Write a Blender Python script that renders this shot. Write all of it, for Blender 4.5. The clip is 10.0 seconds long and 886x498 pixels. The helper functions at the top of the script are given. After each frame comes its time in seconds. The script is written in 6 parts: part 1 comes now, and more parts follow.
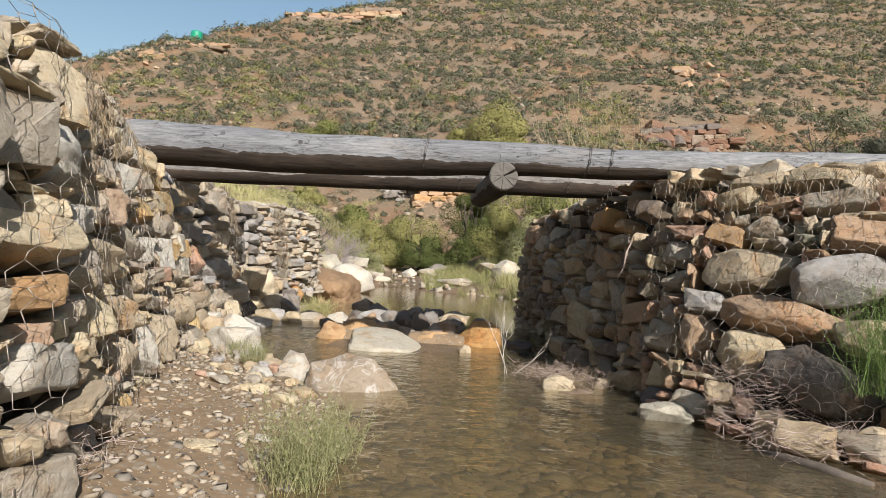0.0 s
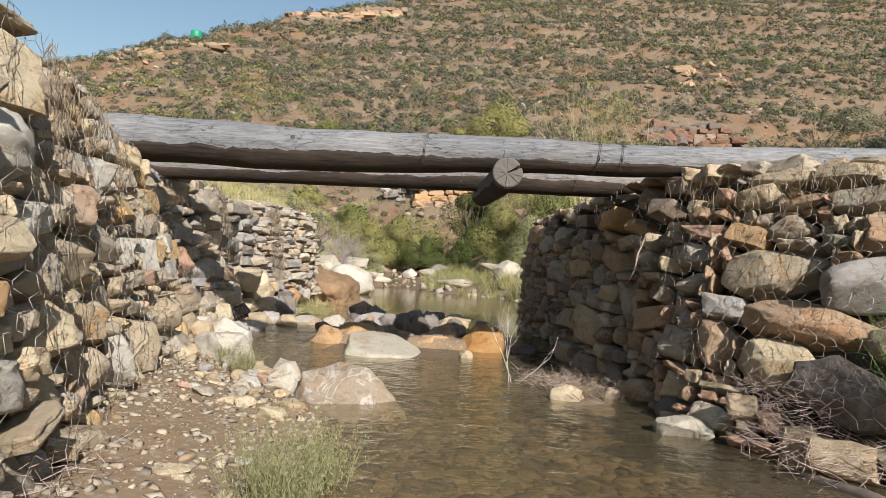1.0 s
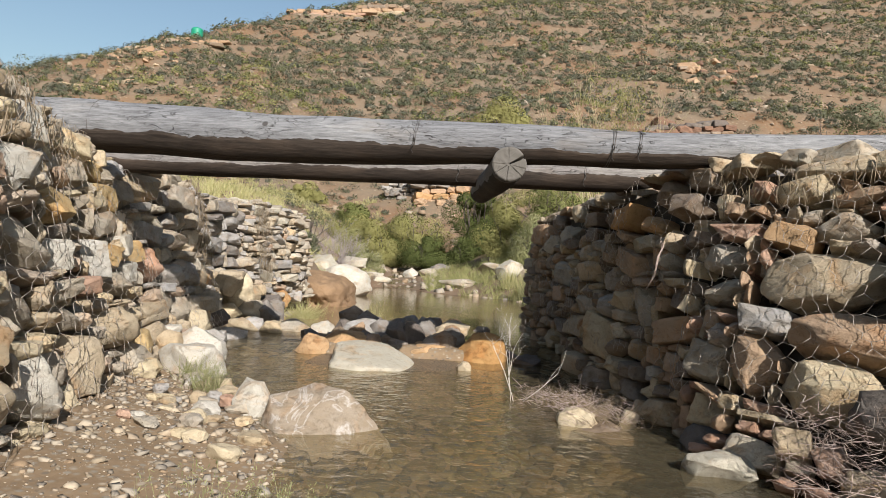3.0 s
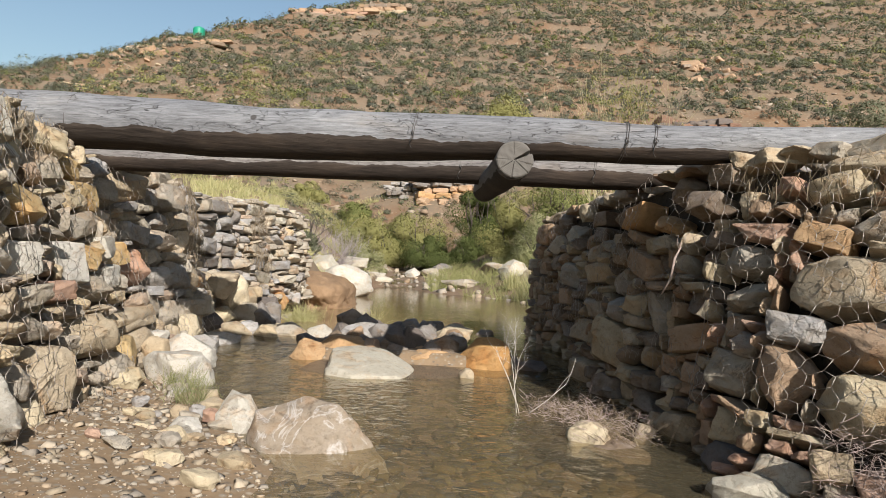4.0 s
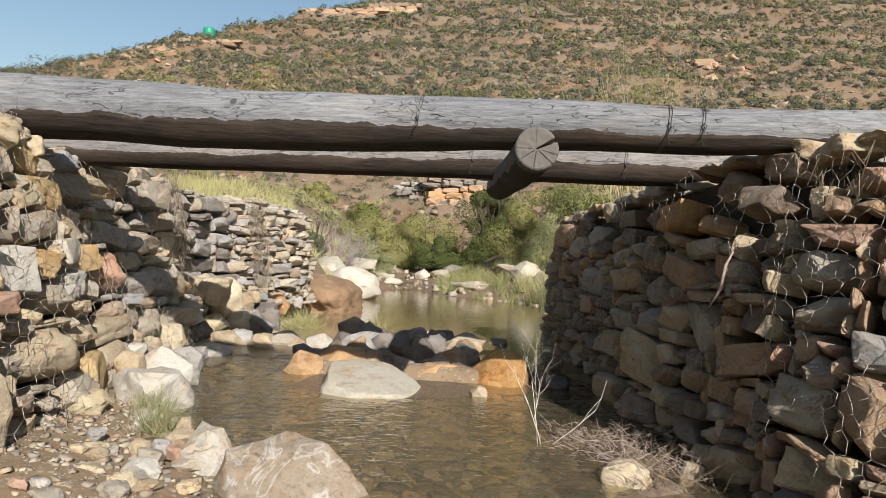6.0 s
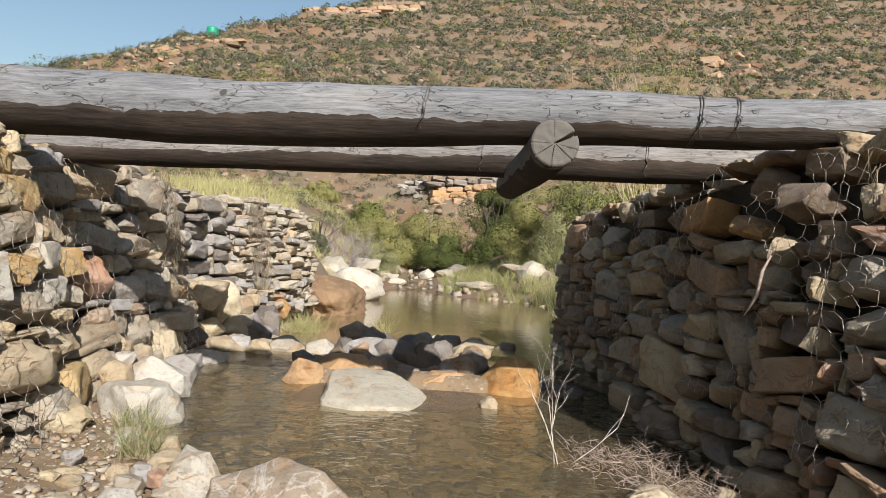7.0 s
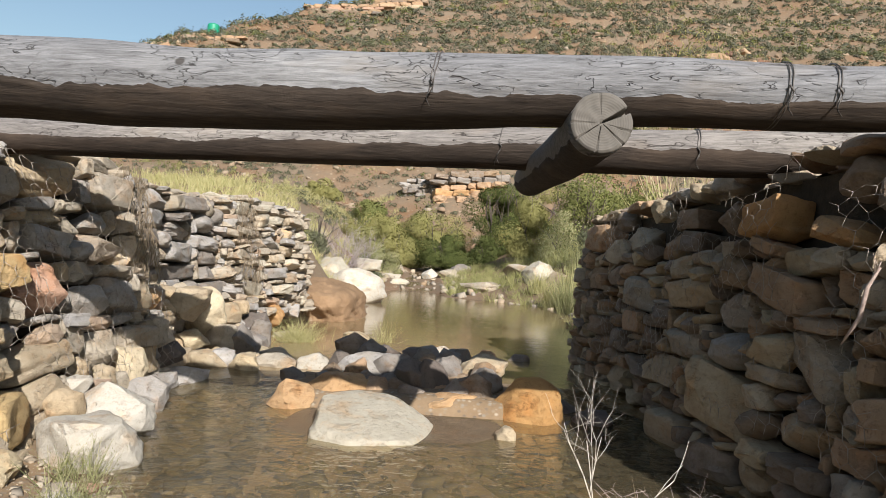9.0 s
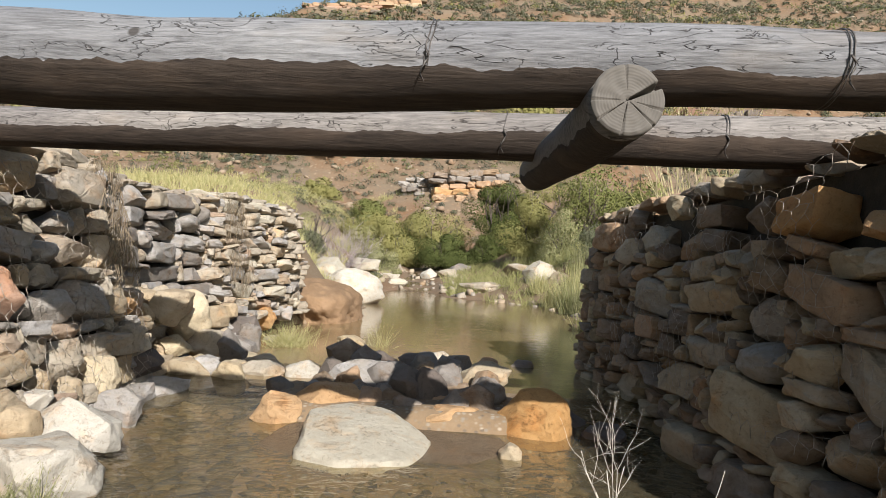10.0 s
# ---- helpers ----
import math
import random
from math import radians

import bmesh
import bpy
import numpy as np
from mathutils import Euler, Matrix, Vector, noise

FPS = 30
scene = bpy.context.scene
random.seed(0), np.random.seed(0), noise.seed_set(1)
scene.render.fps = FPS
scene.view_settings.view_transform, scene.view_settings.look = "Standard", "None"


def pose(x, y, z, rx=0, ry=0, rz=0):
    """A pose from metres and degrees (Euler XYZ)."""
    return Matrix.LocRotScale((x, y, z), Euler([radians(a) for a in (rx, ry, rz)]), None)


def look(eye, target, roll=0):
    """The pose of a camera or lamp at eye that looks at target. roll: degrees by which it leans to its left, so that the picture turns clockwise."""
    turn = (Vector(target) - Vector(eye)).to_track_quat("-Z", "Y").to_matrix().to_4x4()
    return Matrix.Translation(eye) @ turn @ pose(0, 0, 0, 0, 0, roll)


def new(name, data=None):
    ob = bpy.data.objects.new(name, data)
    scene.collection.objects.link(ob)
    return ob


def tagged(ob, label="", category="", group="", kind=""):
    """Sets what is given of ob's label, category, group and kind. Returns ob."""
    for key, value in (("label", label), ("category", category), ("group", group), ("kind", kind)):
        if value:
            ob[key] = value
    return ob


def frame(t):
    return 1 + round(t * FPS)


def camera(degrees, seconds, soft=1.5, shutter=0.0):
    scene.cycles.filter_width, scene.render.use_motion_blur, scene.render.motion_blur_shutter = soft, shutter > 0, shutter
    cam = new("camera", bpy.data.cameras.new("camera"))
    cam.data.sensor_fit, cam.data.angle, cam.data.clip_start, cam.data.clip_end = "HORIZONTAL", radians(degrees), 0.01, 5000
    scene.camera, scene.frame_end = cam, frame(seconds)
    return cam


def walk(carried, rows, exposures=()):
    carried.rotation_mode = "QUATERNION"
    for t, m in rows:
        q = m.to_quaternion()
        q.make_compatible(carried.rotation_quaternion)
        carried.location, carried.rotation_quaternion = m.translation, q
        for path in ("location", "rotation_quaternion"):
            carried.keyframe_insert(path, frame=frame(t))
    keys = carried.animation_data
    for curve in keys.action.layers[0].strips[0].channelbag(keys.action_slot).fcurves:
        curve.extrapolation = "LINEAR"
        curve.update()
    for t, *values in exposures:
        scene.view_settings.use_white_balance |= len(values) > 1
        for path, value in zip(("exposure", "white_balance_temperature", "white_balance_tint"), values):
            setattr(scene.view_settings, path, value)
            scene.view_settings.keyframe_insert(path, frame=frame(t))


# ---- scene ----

# camera and its walk
cam = camera(67.6, 10.0, soft=0.6)
PATH = [
    (0, (0.06, -0.002, 0.75), (0.037, 1.996, 0.818), 3.1),
    (0.5, (0.058, 0.142, 0.753), (0.034, 2.141, 0.822), 3.1),
    (1, (0.058, 0.279, 0.768), (0.033, 2.278, 0.836), 3.1),
    (1.5, (0.056, 0.426, 0.778), (0.031, 2.424, 0.845), 3.1),
    (2, (0.078, 0.567, 0.79), (0.05, 2.566, 0.856), 3.1),
    (2.5, (0.103, 0.717, 0.802), (0.072, 2.716, 0.867), 3.1),
    (4, (0.119, 1.14, 0.838), (0.078, 3.139, 0.899), 3.0),
    (4.5, (0.126, 1.28, 0.848), (0.077, 3.279, 0.909), 3.0),
    (5, (0.128, 1.415, 0.852), (0.072, 3.413, 0.914), 3.1),
    (5.5, (0.122, 1.562, 0.864), (0.057, 3.56, 0.926), 3.1),
    (7, (0.077, 1.985, 0.909), (-0.007, 3.983, 0.966), 3.0),
    (7.5, (0.053, 2.144, 0.925), (-0.037, 4.141, 0.982), 3.0),
    (8, (0.03, 2.296, 0.934), (-0.063, 4.293, 0.991), 3.0),
    (8.5, (0.012, 2.465, 0.954), (-0.081, 4.462, 1.008), 3.0),
    (9, (0.006, 2.637, 0.966), (-0.085, 4.635, 1.018), 3.0),
    (9.5, (0.007, 2.823, 0.968), (-0.083, 4.82, 1.02), 3.0),
    (10, (-0.004, 2.993, 0.98), (-0.093, 4.991, 1.03), 2.9),
]
walk(cam, [(t, look(eye, target, roll)) for t, eye, target, roll in PATH], [(0.0, 0.73), (5.5, 0.73), (8.0, 0.80), (10.0, 0.84)])

# world and sun
SUN = Vector((0.62, -1.54, 1.0)).normalized()
world = bpy.data.worlds.new("sky")
scene.world = world
world.use_nodes = True
wn = world.node_tree
sky = wn.nodes.new("ShaderNodeTexSky")
sky.sky_type = "NISHITA"
sky.sun_disc = False
sky.sun_elevation = math.asin(SUN.z)
sky.sun_rotation = math.atan2(SUN.x, SUN.y)
sky.air_density, sky.dust_density, sky.ozone_density = 1.5, 1.0, 2.2
wn.links.new(sky.outputs[0], wn.nodes["Background"].inputs[0])
wn.nodes["Background"].inputs[1].default_value = 0.072
sun_data = bpy.data.lights.new("sun", "SUN")
sun_data.energy, sun_data.angle, sun_data.color = 5.0, radians(0.55), (1.0, 0.975, 0.945)
sun_lamp = new("sun", sun_data)
sun_lamp.matrix_world = look((0, -20, 30), Vector((0, -20, 30)) - SUN)


# ---- materials ----
class Nodes:
    """Short hand for building one material's nodes."""

    def __init__(self, name):
        self.mat = bpy.data.materials.new(name)
        self.mat.use_nodes = True
        self.nt = self.mat.node_tree
        self.nt.nodes.clear()
        self.out = self.nt.nodes.new("ShaderNodeOutputMaterial")
        self.coord = self.nt.nodes.new("ShaderNodeTexCoord")
        self.rand = None

    def add(self, kind, **inputs):
        n = self.nt.nodes.new("ShaderNode" + kind)
        for k, v in inputs.items():
            self.put(n.inputs[k.replace("_", " ")], v)
        return n

    def put(self, socket, v):
        if isinstance(v, bpy.types.NodeSocket):
            self.nt.links.new(v, socket)
        else:
            socket.default_value = v

    def place(self, scale=(1, 1, 1), space="Object", shift=None):
        m = self.add("Mapping")
        self.nt.links.new(self.coord.outputs[space], m.inputs["Vector"])
        m.inputs["Scale"].default_value = scale
        if shift is not None:
            self.nt.links.new(shift, m.inputs["Location"])
        return m.outputs[0]

    def noise(self, scale, detail=4.0, rough=0.6, vec=None, warp=0.0):
        n = self.add("TexNoise", Scale=scale, Detail=detail, Roughness=rough, Distortion=warp)
        self.nt.links.new(vec if vec is not None else self.coord.outputs["Object"], n.inputs["Vector"])
        return n.outputs["Fac"]

    def ramp(self, fac, stops, mode="LINEAR"):
        n = self.add("ValToRGB")
        n.color_ramp.interpolation = mode
        e = n.color_ramp.elements
        while len(e) < len(stops):
            e.new(0.5)
        for el, (p, c) in zip(e, stops):
            el.position = p
            el.color = (*c, 1) if len(c) == 3 else c
        self.nt.links.new(fac, n.inputs[0])
        return n.outputs[0]

    def mix(self, fac, a, b, blend="MIX"):
        n = self.nt.nodes.new("ShaderNodeMix")
        n.data_type, n.blend_type = "RGBA", blend
        self.put(n.inputs[0], fac)
        self.put(n.inputs[6], a if isinstance(a, bpy.types.NodeSocket) else (*a, 1))
        self.put(n.inputs[7], b if isinstance(b, bpy.types.NodeSocket) else (*b, 1))
        return n.outputs[2]

    def math(self, op, a, b=0.0, clamp=False):
        n = self.nt.nodes.new("ShaderNodeMath")
        n.operation, n.use_clamp = op, clamp
        self.put(n.inputs[0], a)
        self.put(n.inputs[1], b)
        return n.outputs[0]

    def random(self):
        if self.rand is None:
            self.rand = self.nt.nodes.new("ShaderNodeObjectInfo").outputs["Random"]
        return self.rand

    def bump(self, height, strength=0.5, distance=0.01, base=None):
        n = self.add("Bump", Strength=strength, Distance=distance)
        self.nt.links.new(height, n.inputs["Height"])
        if base is not None:
            self.nt.links.new(base, n.inputs["Normal"])
        return n.outputs[0]

    def surface(self, color, rough=0.85, normal=None, spec=0.3, **more):
        b = self.add("BsdfPrincipled")
        self.put(b.inputs["Base Color"], color if isinstance(color, bpy.types.NodeSocket) else (*color, 1))
        self.put(b.inputs["Roughness"], rough)
        b.inputs["Specular IOR Level"].default_value = spec
        for k, v in more.items():
            self.put(b.inputs[k.replace("_", " ")], v)
        if normal is not None:
            self.nt.links.new(normal, b.inputs["Normal"])
        self.nt.links.new(b.outputs[0], self.out.inputs[0])
        return self.mat


def stone_material(name, tones, streak=0.5, rough=0.85, vein=None):
    """Sandstone or quartzite: a tone for each stone, bedding streaks, blotches, crystalline grain and cracks."""
    n = Nodes(name)
    r = n.random()
    off = n.add("CombineXYZ", X=n.math("MULTIPLY", r, 37.0), Y=n.math("MULTIPLY", r, 71.0), Z=n.math("MULTIPLY", r, 13.0))
    geo = n.nt.nodes.new("ShaderNodeNewGeometry")

    def real(scale):
        m = n.add("Mapping")
        n.nt.links.new(geo.outputs["Position"], m.inputs["Vector"])
        n.nt.links.new(off.outputs[0], m.inputs["Location"])
        m.inputs["Scale"].default_value = scale
        return m.outputs[0]
    tex = real((1, 1, 1))
    steps = [(i / max(1, len(tones) - 1), c) for i, c in enumerate(tones)]
    tone = n.ramp(r, steps)
    bed = n.noise(7.0, 6, 0.7, real((0.8, 0.8, 1.7)), 0.6)
    blot = n.noise(5.5, 4, 0.65, tex, 0.5)
    grain = n.noise(34.0, 7, 0.75, tex, 0.4)
    fine = n.noise(130.0, 4, 0.7, tex)
    c = n.mix(n.math("MULTIPLY", n.ramp(bed, [(0.38, (0, 0, 0)), (0.62, (1, 1, 1))]), streak), tone, n.mix(1.0, tone, (0.70, 0.62, 0.50), "MULTIPLY"))
    c = n.mix(n.math("MULTIPLY", n.ramp(blot, [(0.52, (0, 0, 0)), (0.7, (1, 1, 1))]), 0.5), c, n.mix(1.0, c, (1.15, 0.80, 0.50), "MULTIPLY"))
    c = n.mix(n.math("MULTIPLY", n.ramp(blot, [(0.30, (1, 1, 1)), (0.44, (0, 0, 0))]), 0.5), c, n.mix(1.0, c, (0.60, 0.60, 0.60), "MULTIPLY"))
    if vein is not None:
        v = n.noise(4.5, 5, 0.6, tex, 1.2)
        band = n.ramp(v, [(0.47, (0, 0, 0)), (0.5, (1, 1, 1)), (0.535, (0, 0, 0))])
        c = n.mix(n.math("MULTIPLY", band, 0.75), c, vein)
    c = n.mix(n.ramp(grain, [(0.34, (0.55, 0.55, 0.55)), (0.46, (0, 0, 0))]), c, n.mix(1.0, c, (0.45, 0.42, 0.39), "MULTIPLY"))
    c = n.mix(n.ramp(grain, [(0.56, (0, 0, 0)), (0.7, (0.5, 0.5, 0.5))]), c, n.mix(1.0, c, (1.30, 1.30, 1.28), "MULTIPLY"))
    c = n.mix(n.math("MULTIPLY", fine, 0.5), c, n.mix(1.0, c, (0.66, 0.64, 0.62), "MULTIPLY"))
    crk = n.noise(5.0, 6, 0.72, real((1.0, 1.0, 1.5)), 0.9)
    crack = n.math("MULTIPLY", n.ramp(crk, [(0.487, (0, 0, 0)), (0.5, (1, 1, 1)), (0.511, (0, 0, 0))]), n.ramp(blot, [(0.45, (0, 0, 0)), (0.6, (1, 1, 1))]))
    c = n.mix(n.math("MULTIPLY", crack, 0.4), c, n.mix(1.0, c, (0.32, 0.28, 0.24), "MULTIPLY"))
    nb = n.bump(n.math("ADD", n.math("MULTIPLY", bed, 0.6), n.math("ADD", n.math("MULTIPLY", grain, 0.8), n.math("SUBTRACT", n.math("MULTIPLY", fine, 0.3), n.math("MULTIPLY", crack, 0.25)))), 1.0, 0.016)
    return n.surface(c, rough, nb, 0.25)


STONE = {
    "mixed": stone_material("mixed_stone", [(0.380, 0.327, 0.258), (0.441, 0.365, 0.258), (0.365, 0.327, 0.281), (0.471, 0.372, 0.243), (0.336, 0.294, 0.252), (0.456, 0.365, 0.258), (0.532, 0.471, 0.372), (0.410, 0.289, 0.205), (0.395, 0.350, 0.289)]),
    "tan": stone_material("tan_sandstone", [(0.456, 0.357, 0.236), (0.418, 0.342, 0.243), (0.479, 0.388, 0.258)]),
    "cream": stone_material("cream_sandstone", [(0.517, 0.426, 0.281), (0.547, 0.456, 0.319)], 0.3),
    "white": stone_material("pale_quartzite", [(0.532, 0.494, 0.433), (0.486, 0.448, 0.380)], 0.35),
    "pale": stone_material("pale_grey_stone", [(0.426, 0.388, 0.312), (0.456, 0.410, 0.327)], 0.25),
    "grey": stone_material("grey_stone", [(0.336, 0.319, 0.302), (0.365, 0.342, 0.319)], 0.6),
    "greytan": stone_material("grey_tan_stone", [(0.365, 0.319, 0.258), (0.410, 0.357, 0.281)], 0.5),
    "greydark": stone_material("dark_grey_stone", [(0.209, 0.185, 0.166), (0.266, 0.242, 0.218)], 0.5),
    "dark": stone_material("dark_stone", [(0.133, 0.109, 0.095), (0.190, 0.162, 0.138)], 0.3),
    "brown": stone_material("brown_sandstone", [(0.380, 0.258, 0.167), (0.410, 0.289, 0.190)], 0.5),
    "orange": stone_material("orange_sandstone", [(0.471, 0.281, 0.129), (0.441, 0.289, 0.160)], 0.4),
    "ochre": stone_material("ochre_sandstone", [(0.40, 0.225, 0.085), (0.41, 0.24, 0.10)], 0.5),
    "yellow": stone_material("yellow_sandstone", [(0.502, 0.357, 0.182), (0.486, 0.350, 0.175)], 0.35),
    "red": stone_material("red_sandstone", [(0.426, 0.266, 0.190), (0.418, 0.281, 0.205)], 0.5),
    "olive": stone_material("olive_stone", [(0.285, 0.275, 0.199), (0.269, 0.252, 0.185)], 0.4),
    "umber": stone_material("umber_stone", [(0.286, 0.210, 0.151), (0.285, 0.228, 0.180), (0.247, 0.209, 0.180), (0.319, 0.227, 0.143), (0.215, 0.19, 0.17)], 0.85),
    "wet": stone_material("wet_brown_stone", [(0.150, 0.110, 0.072), (0.165, 0.120, 0.080)], 0.4, 0.22),
    "redrock": stone_material("red_hill_rock", [(0.20, 0.115, 0.076), (0.22, 0.13, 0.09), (0.15, 0.092, 0.068)], 0.5),
    "boulder": stone_material("veined_boulder_stone", [(0.33, 0.27, 0.205), (0.33, 0.27, 0.205)], 0.6, 0.75, (0.502, 0.456, 0.410)),
}


def ground_material():
    """Brown stony soil near the stream, orange earth and scree on the hill."""
    n = Nodes("stony_earth")
    p = n.coord.outputs["Object"]
    big = n.noise(0.35, 5, 0.6, p, 0.4)
    mid = n.noise(3.0, 5, 0.65, p)
    fine = n.noise(40.0, 4, 0.7, p)
    peb = n.add("TexVoronoi", Scale=28.0)
    n.nt.links.new(p, peb.inputs["Vector"])
    near = n.mix(mid, (0.18, 0.12, 0.07), (0.29, 0.205, 0.125))
    pebc = n.ramp(n.add("SeparateColor", Color=peb.outputs["Color"]).outputs[0], [(0.0, (0.13, 0.105, 0.08)), (0.4, (0.26, 0.195, 0.13)), (0.7, (0.24, 0.215, 0.175)), (1.0, (0.42, 0.35, 0.26))])
    near = n.mix(n.ramp(peb.outputs["Distance"], [(0.2, (0.85, 0.85, 0.85)), (0.5, (0, 0, 0))]), near, pebc)
    far = n.mix(n.ramp(n.noise(0.16, 6, 0.65, p, 0.5), [(0.42, (0, 0, 0)), (0.60, (1, 1, 1))]), (0.172, 0.132, 0.092), (0.19, 0.110, 0.060))
    far = n.mix(n.ramp(mid, [(0.4, (0, 0, 0)), (0.75, (1, 1, 1))]), far, (0.20, 0.145, 0.095))
    chip = n.add("TexVoronoi", Scale=3.4)
    n.nt.links.new(p, chip.inputs["Vector"])
    far = n.mix(n.ramp(chip.outputs["Distance"], [(0.16, (0.8, 0.8, 0.8)), (0.34, (0, 0, 0))]), far, n.ramp(n.add("SeparateColor", Color=chip.outputs["Color"]).outputs[0], [(0.0, (0.12, 0.085, 0.06)), (0.5, (0.24, 0.16, 0.10)), (1.0, (0.34, 0.27, 0.19))]))
    sep = n.add("SeparateXYZ")
    n.nt.links.new(p, sep.inputs[0])
    t = n.ramp(n.math("DIVIDE", sep.outputs["Y"], 40.0), [(0.28, (0, 0, 0)), (0.5, (1, 1, 1))])
    c = n.mix(t, near, far)
    c = n.mix(n.math("MULTIPLY", fine, 0.6), c, n.mix(1.0, c, (0.5, 0.47, 0.44), "MULTIPLY"))
    b = n.bump(n.math("ADD", n.math("MULTIPLY", fine, 0.5), n.math("MULTIPLY", n.math("SUBTRACT", 1.0, peb.outputs["Distance"]), 0.5)), 0.45, 0.009)
    return n.surface(c, 0.92, b, 0.2)


def water_material(name, murk, tint, ripple, rough, silt_a, silt_b):
    """Shallow brown stream water: clear enough to show the bed, with sky gloss and ripples."""
    n = Nodes(name)
    p = n.place((0.8, 1.0, 1.0))
    w = n.math("ADD", n.noise(6.0, 3, 0.5, p, 0.5), n.math("MULTIPLY", n.noise(22.0, 2, 0.5, p, 0.3), 0.3))
    b = n.bump(w, ripple, 0.02)
    silt = n.noise(1.3, 4, 0.6, p, 0.5)
    clear = n.add("BsdfTransparent", Color=(*tint, 1))
    dust = n.add("BsdfDiffuse")
    n.put(dust.inputs["Color"], n.mix(silt, silt_a, silt_b))
    body = n.add("MixShader")
    n.put(body.inputs[0], n.math("MULTIPLY", n.ramp(silt, [(0.3, (0.65, 0.65, 0.65)), (0.7, (1, 1, 1))]), murk))
    n.nt.links.new(clear.outputs[0], body.inputs[1])
    n.nt.links.new(dust.outputs[0], body.inputs[2])
    gloss = n.add("BsdfGlossy", Roughness=rough)
    n.nt.links.new(b, gloss.inputs["Normal"])
    edge = n.add("LayerWeight", Blend=0.5)
    n.nt.links.new(b, edge.inputs["Normal"])
    gain = n.math("ADD", n.math("MULTIPLY", n.math("POWER", edge.outputs["Facing"], 5.0), 0.98), 0.02)
    top = n.add("MixShader")
    n.nt.links.new(gain, top.inputs[0])
    n.nt.links.new(body.outputs[0], top.inputs[1])
    n.nt.links.new(gloss.outputs[0], top.inputs[2])
    n.nt.links.new(top.outputs[0], n.out.inputs[0])
    return n.mat


def weathered_log_material(name="weathered_wood", tint=(0.95, 0.955, 0.97)):
    """Grey weathered pole: long grain, cracks and winding beetle galleries."""
    n = Nodes(name)
    p = n.coord.outputs["Object"]
    grain = n.noise(7.0, 8, 0.75, n.place((0.8, 12.0, 12.0)), 0.5)
    patch = n.noise(1.6, 4, 0.6, n.place((0.9, 2.5, 2.5)))
    shade = n.noise(0.9, 3, 0.55, n.place((0.8, 1.5, 1.5)), 0.4)
    worm = n.noise(4.2, 3, 0.5, n.place((1.0, 3.6, 3.6)), 1.4)
    line = n.ramp(worm, [(0.487, (0, 0, 0)), (0.5, (1, 1, 1)), (0.513, (0, 0, 0))])
    gate = n.ramp(n.noise(2.0, 2, 0.5, n.place((1.3, 2, 2))), [(0.40, (0, 0, 0)), (0.5, (1, 1, 1))])
    line = n.math("MULTIPLY", line, gate)
    c = n.ramp(grain, [(0.3, (0.075, 0.071, 0.07)), (0.44, (0.150, 0.146, 0.143)), (0.66, (0.265, 0.259, 0.255))])
    c = n.mix(n.ramp(patch, [(0.55, (0, 0, 0)), (0.8, (0.6, 0.6, 0.6))]), c, (0.27, 0.22, 0.165))
    c = n.mix(n.math("MULTIPLY", line, 0.85), c, (0.06, 0.052, 0.048))
    c = n.mix(1.0, c, tint, "MULTIPLY")
    c = n.mix(n.ramp(shade, [(0.38, (0.65, 0.65, 0.65)), (0.56, (0, 0, 0))]), c, n.mix(1.0, c, (0.70, 0.70, 0.73), "MULTIPLY"))
    knot = n.add("TexVoronoi", Scale=3.2)
    n.nt.links.new(p, knot.inputs["Vector"])
    c = n.mix(n.ramp(knot.outputs["Distance"], [(0.05, (0.9, 0.9, 0.9)), (0.075, (0, 0, 0))]), c, (0.04, 0.034, 0.03))
    h = n.math("SUBTRACT", n.math("MULTIPLY", grain, 0.5), line)
    return n.surface(c, 0.8, n.bump(h, 0.8, 0.012), 0.25)


def end_grain_material():
    n = Nodes("end_grain")
    p = n.coord.outputs["Object"]
    sep = n.add("SeparateXYZ")
    n.nt.links.new(p, sep.inputs[0])
    rad = n.math("POWER", n.math("ADD", n.math("POWER", sep.outputs["X"], 2.0), n.math("POWER", sep.outputs["Z"], 2.0)), 0.5)
    ring = n.math("SINE", n.math("ADD", n.math("MULTIPLY", rad, 700.0), n.math("MULTIPLY", n.noise(14.0, 3, 0.5, p), 9.0)))
    blot = n.noise(18.0, 4, 0.6, p)
    c = n.mix(n.math("MULTIPLY", n.math("ADD", n.math("MULTIPLY", ring, 0.5), 0.5), 0.15), (0.125, 0.112, 0.097), (0.085, 0.075, 0.064))
    c = n.mix(n.math("MULTIPLY", blot, 0.6), c, (0.07, 0.062, 0.054))
    return n.surface(c, 0.85, n.bump(n.math("ADD", n.math("MULTIPLY", ring, 0.2), blot), 0.3, 0.004), 0.2)


def shaded_bark_material():
    """What is left of the dark brown inner bark on a pole, darkened to carry its underside's shade: fibrous, with paler
    scuffed streaks.
    """
    n = Nodes("shaded_inner_bark")
    grain = n.noise(6.0, 8, 0.75, n.place((0.7, 9.0, 9.0)), 0.5)
    blot = n.noise(1.7, 5, 0.65, n.place((0.6, 2.0, 2.0)), 0.6)
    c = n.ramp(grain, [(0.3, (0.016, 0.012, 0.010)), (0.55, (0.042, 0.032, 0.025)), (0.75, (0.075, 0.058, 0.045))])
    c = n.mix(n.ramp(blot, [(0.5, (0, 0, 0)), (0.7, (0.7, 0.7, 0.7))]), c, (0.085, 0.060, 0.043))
    return n.surface(c, 0.9, n.bump(grain, 0.8, 0.012), 0.15)


